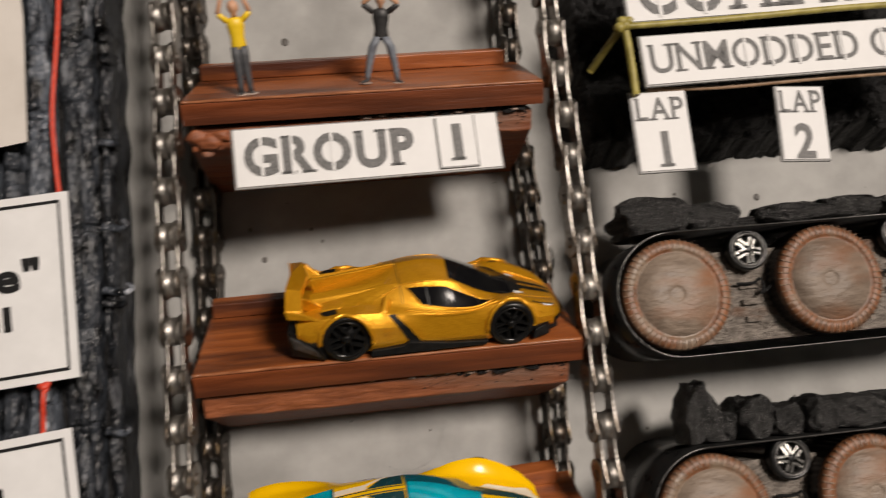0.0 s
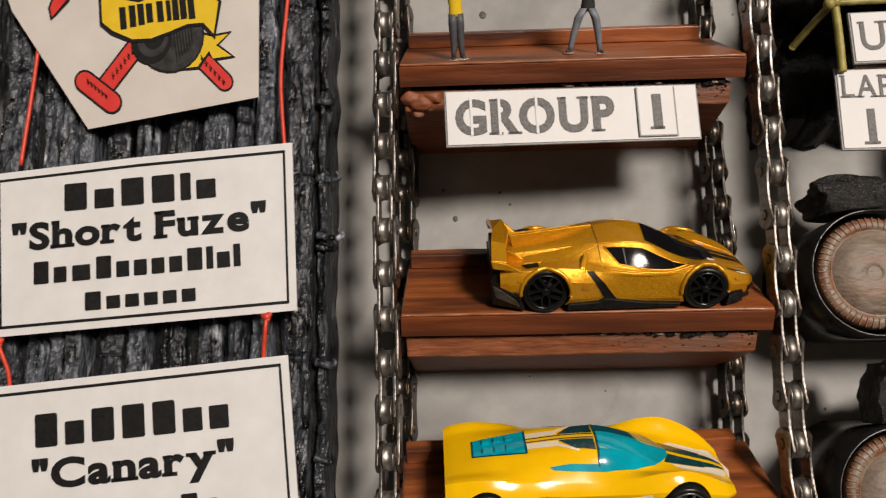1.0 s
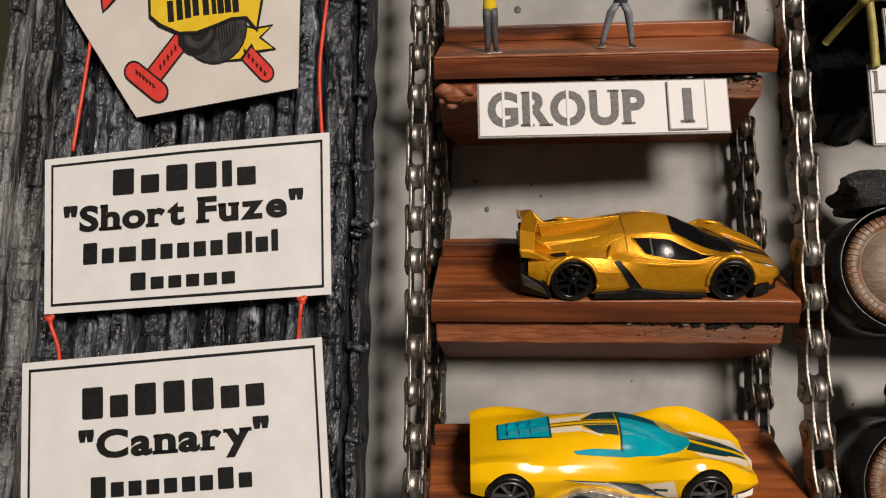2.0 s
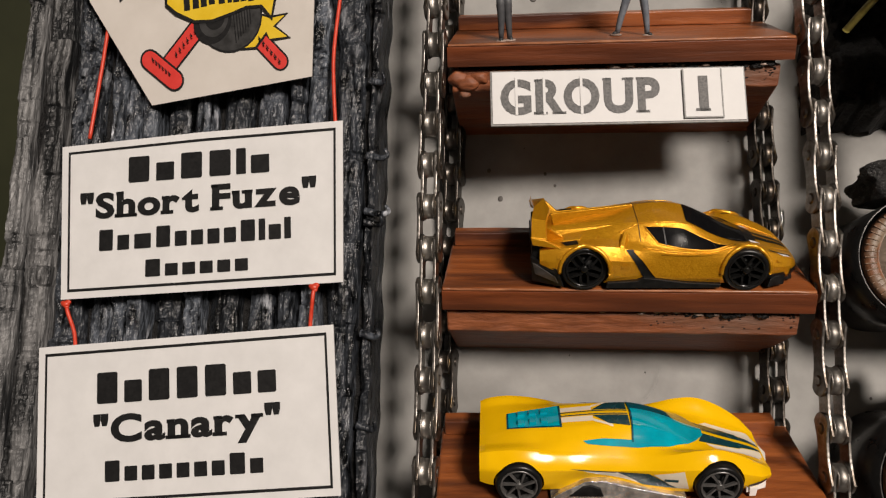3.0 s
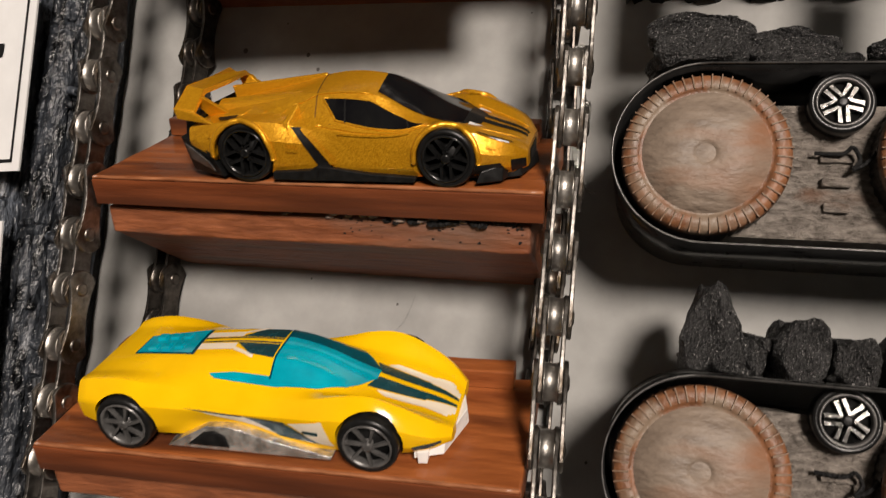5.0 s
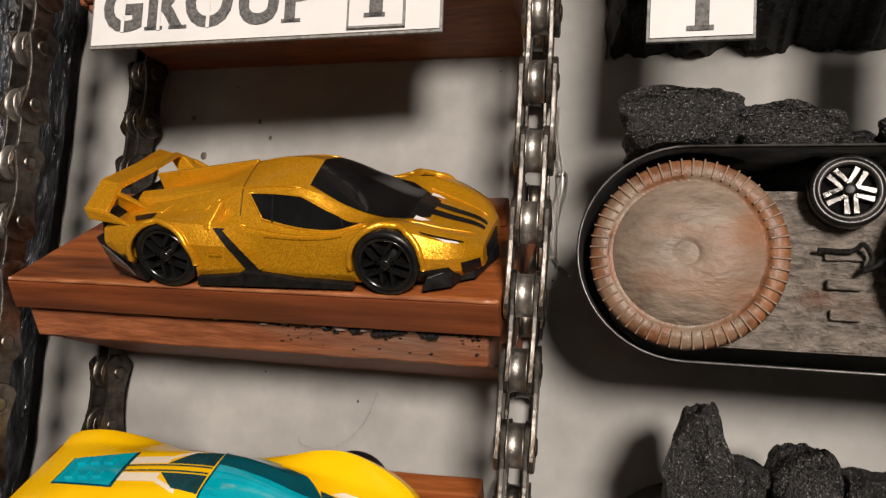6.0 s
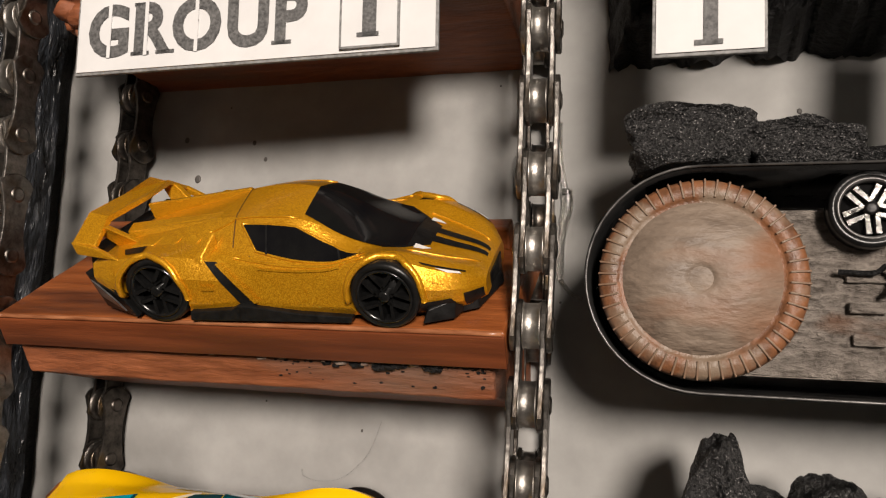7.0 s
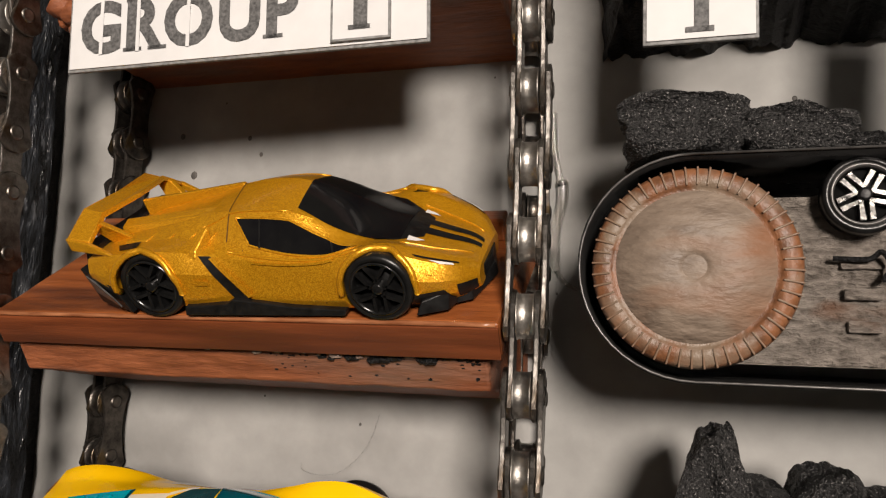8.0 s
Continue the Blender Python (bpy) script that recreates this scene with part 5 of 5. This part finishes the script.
    for k in range(4):
        x0 = 10 + 4.6 * k
        block("louvre", [(x0, 8.3 * y, 11.8 + 0.45 * k), (x0 + 5.0, 8.3 * y, 13.2 + 0.45 * k), (x0 + 3.0, 11.4 * y, 12.0), (x0 - 2.0, 11.4 * y, 11.6)], [(x0, 7.8 * y, 13.1 + 0.45 * k), (x0 + 5.0, 7.8 * y, 13.4 + 0.45 * k), (x0 + 3.2, 11.0 * y, 12.5), (x0 - 1.8, 11.0 * y, 12.2)], GOLD, body)
    block("rear_fin", [(24.5, 11.0 * y, 12.0), (27.0, 11.0 * y, 12.2), (25.5, 14.6 * y, 10.6), (23.0, 14.6 * y, 10.6)], [(25.5, 10.6 * y, 14.4), (26.6, 10.6 * y, 14.4), (25.3, 14.0 * y, 11.8), (24.2, 14.0 * y, 11.8)], GOLD, body)
    # wing strut and end plate
    block("wing_strut", [(4.5, 8.0 * y, 10.8), (9.5, 8.0 * y, 11.6), (9.5, 9.2 * y, 11.6), (4.5, 9.2 * y, 10.8)], [(0.4, 10.0 * y, 15.6), (4.0, 10.0 * y, 15.6), (4.0, 11.2 * y, 15.6), (0.4, 11.2 * y, 15.6)], GOLD, car, "gold wing strut")
    block("end_plate", [(-0.6, 14.0 * y, 12.4), (8.4, 14.0 * y, 11.2), (8.4, 14.9 * y, 11.2), (-0.6, 14.9 * y, 12.4)], [(-1.2, 14.0 * y, 14.6), (3.4, 14.0 * y, 13.6), (3.4, 14.9 * y, 13.6), (-1.2, 14.9 * y, 14.6)], GOLD, car, "gold wing end plate")
    prof = ((20.5, 0.8), (52.6, 0.8), (53.0, 1.9), (43.0, 2.4), (36.0, 3.3), (31.2, 3.8), (29.4, 2.9), (20.8, 2.5))
    block("sill", [(px, 12.0 * y, pz) for px, pz in prof], [(px, (15.3 - 0.016 * (px - 20)) * y, pz * 0.96 + 0.03) for px, pz in prof], BLACK_PLASTIC, car, "black plastic side sill")
    block("sill_step", [(23.0, 12.0 * y, 0.8), (50.5, 12.0 * y, 0.8), (50.5, 14.6 * y, 0.8), (23.0, 15.0 * y, 0.8)], [(23.0, 12.0 * y, 1.7), (50.5, 12.0 * y, 1.5), (50.5, 14.4 * y, 1.4), (23.0, 14.9 * y, 1.6)], BLACK_PLASTIC, car)
    patch("bumper_intake", gold, [[(65.6, sgn * 4.75), (70.6, sgn * 4.55), (72.2, sgn * 5.6), (64.6, sgn * 5.7)]], 0.00016, BLACK_PLASTIC, car, "black bumper intake", 6, 4)
    patch("bumper_mouth", gold, [[(72.6, sgn * 4.3), (75.2, sgn * 4.2), (75.2, sgn * 5.6), (72.6, sgn * 5.6)]], 0.00016, BLACK_PLASTIC, car, "black bumper mouth", 4, 4)
    block("bumper_corner", [(65.0, 8.0 * y, 0.9), (73.0, 7.0 * y, 0.9), (71.0, 12.6 * y, 0.9), (65.8, 14.6 * y, 0.9)], [(66.0, 8.0 * y, 4.2), (74.0, 7.0 * y, 3.6), (71.2, 11.9 * y, 3.9), (66.8, 14.0 * y, 3.0)], BLACK_PLASTIC, car, "black bumper corner")
block("wing", [(-1.0, -14.8, 13.4), (3.6, -14.2, 13.0), (3.6, -9.0, 15.8), (5.0, 0, 16.2), (3.6, 9.0, 15.8), (3.6, 14.2, 13.0), (-1.0, 14.8, 13.4), (-0.6, 9.0, 16.6), (0.2, 0, 16.8), (-0.6, -9.0, 16.6)], [(-1.0, -14.8, 14.5), (3.4, -14.2, 13.8), (3.4, -9.0, 16.7), (4.8, 0, 17.0), (3.4, 9.0, 16.7), (3.4, 14.2, 13.8), (-1.0, 14.8, 14.5), (-0.8, 9.0, 17.7), (0.0, 0, 17.6), (-0.8, -9.0, 17.7)], GOLD, car, "gold rear wing")
block("engine_fin", [(6, -0.6, 12.5), (30, -0.6, 17.0), (30, 0.6, 17.0), (6, 0.6, 12.5)], [(5, -0.4, 15.6), (29, -0.4, 18.1), (29, 0.4, 18.1), (5, 0.4, 15.6)], GOLD, body)
patch("roof_line", gold, [[(30.2, -1.9), (30.45, -1.9), (29.45, 0), (29.2, 0)], [(29.2, 0), (29.45, 0), (30.45, 1.9), (30.2, 1.9)]], 0.00010, SEAM, car, n=2, m=16)
block("splitter", [(66, -13.0, 0.8), (74.5, -9.0, 0.8), (77.0, 0, 0.8), (74.5, 9.0, 0.8), (66, 13.0, 0.8)], [(66, -12.6, 2.2), (74.2, -8.8, 2.6), (76.6, 0, 3.0), (74.2, 8.8, 2.6), (66, 12.6, 2.2)], BLACK_PLASTIC, car, "black front splitter")
block("grille", [(74.0, -8.0, 2.6), (75.8, -4.0, 2.6), (76.4, 0, 2.6), (75.8, 4.0, 2.6), (74.0, 8.0, 2.6), (70, 0, 2.6)], [(73.8, -7.6, 4.2), (75.8, -4.0, 4.6), (76.2, 0, 4.6), (75.8, 4.0, 4.6), (73.8, 7.6, 4.2), (70, 0, 4.2)], BLACK_PLASTIC, car, "black grille")
block("nose_print", [(74.6, -8.3, 2.9), (75.6, -6.2, 2.9), (75.2, -6.2, 2.9), (74.2, -8.3, 2.9)], [(74.5, -8.3, 3.8), (75.5, -6.2, 3.8), (75.1, -6.2, 3.8), (74.1, -8.3, 3.8)], WHITE_PLASTIC, car)
block("diffuser", [(-0.6, -12.0, 1.4), (8.6, -14.8, 0.9), (8.6, 14.8, 0.9), (-0.6, 12.0, 1.4)], [(-1.2, -14.0, 8.8), (6.4, -15.7, 6.2), (6.4, 15.7, 6.2), (-1.2, 14.0, 8.8)], BLACK_PLASTIC, car, "black rear diffuser")
for sgn in (-1, 1):
    block("diffuser_print", [(0.2, 13.3 * sgn, 4.0), (6.8, 15.35 * sgn, 2.3), (6.9, 15.1 * sgn, 2.3), (0.4, 13.0 * sgn, 4.0)], [(-0.6, 13.9 * sgn, 7.4), (5.8, 15.75 * sgn, 4.2), (5.9, 15.5 * sgn, 4.2), (-0.4, 13.6 * sgn, 7.4)], DARK_RIM, car, "silver printed diffuser edge", 0)
block("tail_panel", [(-1.0, -12.8, 6.5), (2.6, -13.9, 6.5), (2.6, 13.9, 6.5), (-1.0, 12.8, 6.5)], [(-0.6, -11.6, 12.2), (2.4, -12.4, 12.0), (2.4, 12.4, 12.0), (-0.6, 11.6, 12.2)], BLACK_PLASTIC, car, "black tail panel")
block("underbody", [(6, -11.5, 1.0), (68, -11.5, 1.0), (68, 11.5, 1.0), (6, 11.5, 1.0)], [(6, -11.5, 6.0), (68, -11.5, 6.0), (68, 11.5, 6.0), (6, 11.5, 6.0)], BLACK_PLASTIC, car, "black plastic underbody")
for wx, r in ((0.0143, 0.0058), (0.0596, 0.0055)):
    for sgn in (-1, 1):
        wheel = toy_wheel_parts(car, (wx, sgn * 0.0126, r), r, 0.0044, BLACK_RIM, 5, True, sgn, spoke_turn=0.3)
        wheel.matrix_local = Matrix.Translation((wx, 0, 0)) @ Matrix.Diagonal((1.10 / 0.955, 1, 1, 1)) @ Matrix.Translation((-wx, 0, 0))


# -- the yellow car
car = thing("toy_car", shelf_frame(2) @ pose(-0.0920, 0.0166, 0.0), "yellow toy racing car with teal windows and cream stripes", "toy car", "toy cars on the shelves")
YK = [
    (0.5, ((0, 13.2), (4.5, 13.2), (8.6, 13.2), (12.2, 13.6), (14.5, 10.2), (13.9, 6.0), (12.2, 4.8))),
    (3, ((0, 13.9), (4.5, 13.9), (8.8, 13.9), (12.6, 14.4), (15.2, 10.6), (14.2, 5.2), (12, 4.0))),
    (9, ((0, 15.0), (4.6, 15.0), (9.0, 14.6), (12.8, 15.0), (15.8, 11.0), (15.4, 5.6), (13.6, 3.4))),
    (17, ((0, 16.2), (4.8, 16.0), (8.8, 14.8), (12.6, 14.2), (15.4, 10.6), (14.8, 5.6), (13.4, 3.0))),
    (26, ((0, 17.4), (5.0, 17.0), (8.6, 15.2), (11.8, 12.6), (14.0, 9.6), (12.8, 6.0), (12.4, 2.6))),
    (35, ((0, 18.1), (5.2, 17.6), (8.6, 15.0), (11.6, 12.0), (13.6, 9.2), (12.2, 6.0), (12.4, 2.4))),
    (43, ((0, 17.8), (5.3, 17.2), (8.6, 14.2), (11.6, 12.0), (13.8, 9.4), (12.8, 5.6), (12.6, 2.4))),
    (50, ((0, 16.0), (5.2, 15.2), (8.6, 13.0), (12.0, 13.0), (14.6, 10.0), (14.0, 5.6), (13.0, 2.4))),
    (56, ((0, 13.4), (5.0, 12.6), (8.4, 12.2), (12.2, 14.4), (15.3, 10.8), (14.9, 5.8), (13.4, 2.6))),
    (62, ((0, 11.2), (4.9, 10.6), (8.2, 11.2), (12.0, 14.6), (15.4, 10.8), (15.0, 5.8), (13.4, 2.6))),
    (68, ((0, 9.2), (4.8, 8.8), (7.8, 9.6), (11.4, 12.4), (14.6, 9.2), (14.2, 5.2), (12.6, 2.8))),
    (73.5, ((0, 7.4), (4.4, 7.2), (7.0, 7.6), (10.2, 9.0), (12.8, 7.0), (12.2, 4.4), (11, 3.0))),
    (77, ((0, 5.6), (3.6, 5.5), (5.6, 5.6), (7.8, 6.0), (9.6, 5.2), (9.2, 4.0), (8, 3.4))),
]
yel = car_surface(YK, 0.42)
body = body_mesh("body", yel, 0.5, 77, 6, 110, 42, ((0.0107, 0.0062, 0.0066), (0.0620, 0.0062, 0.0066)), YELLOW, car, "glossy yellow body shell", 30)
patch("windscreen", yel, [[(41.0, -1.05), (60.5, -0.32), (60.5, 0.25), (41.0, 0.35)], [(41.0, -1.05), (40.6, -1.98), (55.5, -1.50), (60.5, -0.32)], [(40.6, -1.90), (55.6, -1.46), (50.0, -2.02), (41.5, -2.34)]], 0.00026, TEAL, car, "teal tinted windscreen", 16, 12)
# far half in darker teal: the dim see-through cabin painted as colour
patch("windscreen_dim_half", yel, [[(41.0, 0.35), (60.5, 0.25), (60.5, 0.34), (41.0, 1.05)], [(41.0, 1.05), (40.6, 1.98), (55.5, 1.50), (60.5, 0.34)]], 0.00022, TEAL_DARK, car, "windscreen half painted darker for the dim cabin behind it", 16, 12)
patch("windscreen_rim", yel, [[(40.5, -1.98), (40.9, -1.98), (41.4, 0.0), (41.0, 0.0)], [(41.0, 0.0), (41.4, 0.0), (40.9, 1.98), (40.5, 1.98)]], 0.00036, TEAL_DARK, car, "dark rear rim of the windscreen", 2, 16)
for sgn in (-1, 1):
    patch("side_window", yel, [[(27.7, sgn * 2.06), (33.0, sgn * 1.88), (34.0, sgn * 2.32), (29.0, sgn * 2.26)], [(33.0, sgn * 1.88), (41.0, sgn * 1.86), (42.0, sgn * 2.34), (34.0, sgn * 2.32)], [(41.0, sgn * 1.86), (50.0, sgn * 1.72), (49.5, sgn * 2.02), (42.0, sgn * 2.34)]], 0.00020, TEAL, car, "teal tinted side window")
    patch("roof_stripe", yel, [[(22.6, sgn * 0.24), (31.0, sgn * 0.26), (31.0, sgn * 0.66), (22.6, sgn * 0.66)], [(31.0, sgn * 0.50), (36.0, sgn * 0.96), (36.0, sgn * 1.12), (31.0, sgn * 0.70)]], 0.00012, CREAM, car, "cream stripe")
    patch("roof_stripe", yel, [[(22.6, sgn * 0.10), (40.4, sgn * 0.10), (40.4, sgn * 0.18), (22.6, sgn * 0.18)], [(31.0, sgn * 0.24), (40.4, sgn * 0.24), (40.4, sgn * 1.02), (35.0, sgn * 0.90)]], 0.00016, NAVY, car, "dark teal stripe")
    patch("hood_stripe", yel, [[(60.7, sgn * 0.14), (70.5, sgn * 0.14), (70.5, sgn * 0.62), (59.0, sgn * 0.85)], [(70.5, sgn * 0.14), (76.8, sgn * 0.18), (76.8, sgn * 0.34), (70.5, sgn * 0.55)]], 0.00016, NAVY, car, "dark teal stripe")
    patch("hood_stripe", yel, [[(61.0, sgn * 0.88), (70.5, sgn * 0.66), (71.0, sgn * 1.15), (63.0, sgn * 1.25)], [(70.5, sgn * 0.60), (76.8, sgn * 0.40), (76.8, sgn * 1.7), (71.0, sgn * 1.2)]], 0.00014, CREAM, car, "cream stripe")
    patch("side_stripe", yel, [[(27.0, sgn * 3.98), (36.0, sgn * 4.05), (43.0, sgn * 5.30), (37.0, sgn * 4.85)], [(45.5, sgn * 4.30), (53.0, sgn * 4.05), (54.8, sgn * 5.45), (51.5, sgn * 5.40)]], 0.00014, CREAM, car, "cream side stripe")
    patch("side_stripe", yel, [[(36.0, sgn * 4.05), (44.5, sgn * 4.25), (52.0, sgn * 5.42), (43.0, sgn * 5.34)], [(24.0, sgn * 3.90), (36.0, sgn * 4.03), (36.0, sgn * 4.15), (26.0, sgn * 3.97)]], 0.00018, NAVY, car, "dark teal side stripe")
    patch("side_mark", yel, [[(48.4, sgn * 4.62), (51.8, sgn * 4.62), (51.8, sgn * 4.82), (48.4, sgn * 4.82)]], 0.00022, NAVY, car, "small plain printed mark", 2, 2)
    y = sgn
    prof = ((19.0, 1.2), (54.0, 1.2), (54.2, 1.9), (43.0, 3.9), (33.0, 6.3), (28.0, 6.2), (22.0, 3.0))
    block("side_pod", [(px, 10.5 * y, pz) for px, pz in prof], [(px, (15.2 - 0.16 * pz) * y, pz) for px, pz in prof], CHROME, car, "bright chrome side pod")
    # black block painting the dark reflection in the chrome
    prof = ((23.5, 1.9), (33.0, 1.9), (32.0, 4.6), (29.6, 5.4), (27.4, 5.0))
    block("pod_reflection", [(px, 12.6 * y, pz) for px, pz in prof], [(px, (15.45 - 0.16 * pz) * y, pz) for px, pz in prof], BLACK_PLASTIC, car, "dark reflection on the side pod, set in as a black block", 0.0004)
    block("lip_foot", [(70.8, 11.0 * y, 0.6), (72.6, 10.8 * y, 0.6), (72.6, 12.6 * y, 0.6), (70.8, 12.8 * y, 0.6)], [(70.6, 10.8 * y, 3.4), (73.0, 10.4 * y, 3.4), (73.0, 12.4 * y, 3.4), (70.6, 12.9 * y, 3.4)], WHITE_PLASTIC, car, "white lip foot")
    patch("vent", yel, [[(70.0, sgn * 4.9), (75.2, sgn * 4.3), (75.2, sgn * 4.6), (70.2, sgn * 5.4)]], 0.00016, NAVY, car, "dark vent")
patch("engine_frame", yel, [[(7.9, -0.78), (22.6, -1.0), (22.6, 1.0), (7.9, 0.78)]], 0.00014, TEAL_DARK, car, "dark edge of the engine cover", 10, 10)
patch("engine_window", yel, [[(8.4, -0.72), (22.0, -0.92), (22.0, 0.92), (8.4, 0.72)]], 0.00030, TEAL, car, "teal engine cover", 10, 10)
for k in range(3):
    for sgn in (-1, 1):
        block("engine_block", [(10.6 + 3.1 * k, 0.9 * sgn, 15.0 + 0.35 * k), (12.9 + 3.1 * k, 0.9 * sgn, 15.2 + 0.35 * k), (12.9 + 3.1 * k, 3.0 * sgn, 15.2 + 0.35 * k), (10.6 + 3.1 * k, 3.0 * sgn, 15.0 + 0.35 * k)], [(10.8 + 3.1 * k, 1.0 * sgn, 16.3 + 0.35 * k), (12.7 + 3.1 * k, 1.0 * sgn, 16.5 + 0.35 * k), (12.7 + 3.1 * k, 2.9 * sgn, 16.5 + 0.35 * k), (10.8 + 3.1 * k, 2.9 * sgn, 16.3 + 0.35 * k)], TEAL, car)
block("front_lip", [(70.0, -12.6, 1.6), (75.5, -10.6, 1.6), (78.6, 0, 1.6), (75.5, 10.6, 1.6), (70.0, 12.6, 1.6)], [(70.0, -12.2, 4.2), (75.8, -9.8, 4.6), (78.4, 0, 5.0), (75.8, 9.8, 4.6), (70.0, 12.2, 4.2)], WHITE_PLASTIC, car, "white plastic front lip")
block("underbody", [(4, -10.5, 1.4), (72, -10.5, 1.4), (72, 10.5, 1.4), (4, 10.5, 1.4)], [(4, -10.5, 7.0), (70, -10.5, 6.0), (70, 10.5, 6.0), (4, 10.5, 7.0)], BLACK_PLASTIC, car, "black underbody")
for wx in (0.0107, 0.0620):
    for sgn in (-1, 1):
        toy_wheel_parts(car, (wx, sgn * 0.0138, 0.0061), 0.0061, 0.0044, DARK_RIM, 7, False, sgn, spoke_turn=0.1, swirl=0.34)


# ---------------------------------------------------------------- two figurines on the upper shelf
def make_figurine(m, label, shirt, legs, stance, arms):
    """One plain moulded figure: legs, trunk, raised arms, head, on glue blobs."""
    verts, faces, index = [], [], []

    def limb(pts, radii, slot, flat=1.0, n=12):
        k = len(verts)
        for p, r in zip(pts, radii):
            for i in range(n):
                a = math.tau * i / n
                verts.append(Vector((p[0] + r * math.cos(a), p[1] + r * flat * math.sin(a), p[2])) / 1000)
        fs = [tuple(v + k for v in f) for f in ring_faces(n, len(pts)) + [tuple(range(n))[::-1], tuple(range((len(pts) - 1) * n, len(pts) * n))]]
        faces.extend(fs)
        index.extend([slot] * len(fs))

    def bar(a, b, r0, r1, slot, n=10):
        a, b = Vector(a), Vector(b)
        d = (b - a).normalized()
        u = d.orthogonal().normalized()
        w = d.cross(u)
        k = len(verts)
        for t, r in ((0, r0 * 0.6), (0.08, r0), (0.92, r1), (1, r1 * 0.6)):
            for i in range(n):
                verts.append((a.lerp(b, t) + r * (math.cos(math.tau * i / n) * u + math.sin(math.tau * i / n) * w)) / 1000)
        fs = [tuple(v + k for v in f) for f in ring_faces(n, 4) + [tuple(range(n))[::-1], tuple(range(3 * n, 4 * n))]]
        faces.extend(fs)
        index.extend([slot] * len(fs))

    for s in (-1, 1):
        limb([(s * stance * 1.0, 0.0, 0.6), (s * stance * 0.95, 0, 2.5), (s * stance * 0.8, -0.1, 6), (s * (stance * 0.45 + 0.5), 0, 10.5), (s * 0.9, 0, 13.2)], (0.75, 0.85, 1.05, 1.3, 1.35), 1)
        bar((s * stance, 0.6, 0.55), (s * stance * 1.25, -1.6, 0.5), 0.75, 0.6, 3)
        sh, el, ha = arms
        bar((s * sh[0], 0, sh[1]), (s * el[0], -0.2, el[1]), 0.85, 0.75, 0)
        bar((s * el[0], -0.2, el[1]), (s * ha[0], -0.4, ha[1]), 0.7, 0.55, 2)
    limb([(0, 0, 12.4), (0, 0, 13.6), (0, 0, 15.5), (0, 0, 18.5), (0, 0, 20.2), (0, 0, 21.0)], (1.9, 2.1, 1.85, 2.35, 2.2, 0.8), 0, 0.62)
    limb([(0, 0, 20.8), (0, 0, 21.8), (0, -0.1, 22.6), (0, -0.1, 23.8), (0, 0, 24.8), (0, 0, 25.2)], (0.7, 0.8, 1.35, 1.5, 1.1, 0.3), 2)
    for s in (-1, 1):
        limb([(s * stance * 1.1, -0.4, 0.0), (s * stance * 1.1, -0.4, 0.35), (s * stance * 1.1, -0.4, 0.5)], (1.9, 1.7, 0.9), 4, 0.8)
    ob = mesh_object("figurine", verts, faces, None, None, "", True, slots=[shirt, legs, SKIN, SHIRT_BLACK, GLUE], index=index)
    ob.matrix_world = m
    return tagged(ob, label, "figurine", "figurines on the upper shelf")


make_figurine(shelf_frame(0) @ pose(-0.0860, 0.0050, 0, 0, -2, 10), "tiny moulded figurine in a yellow top, arms raised", SHIRT_YELLOW, LEGS_DARK, 1.3, ((1.9, 19.8), (4.2, 22.0), (2.6, 26.5)))
make_figurine(shelf_frame(0) @ pose(-0.0478, 0.0100, 0, 0, 2, -6), "tiny moulded figurine in a black top, hands on head", SHIRT_BLACK, LEGS_GREY, 4.4, ((2.1, 19.8), (5.0, 22.0), (1.8, 24.6)))
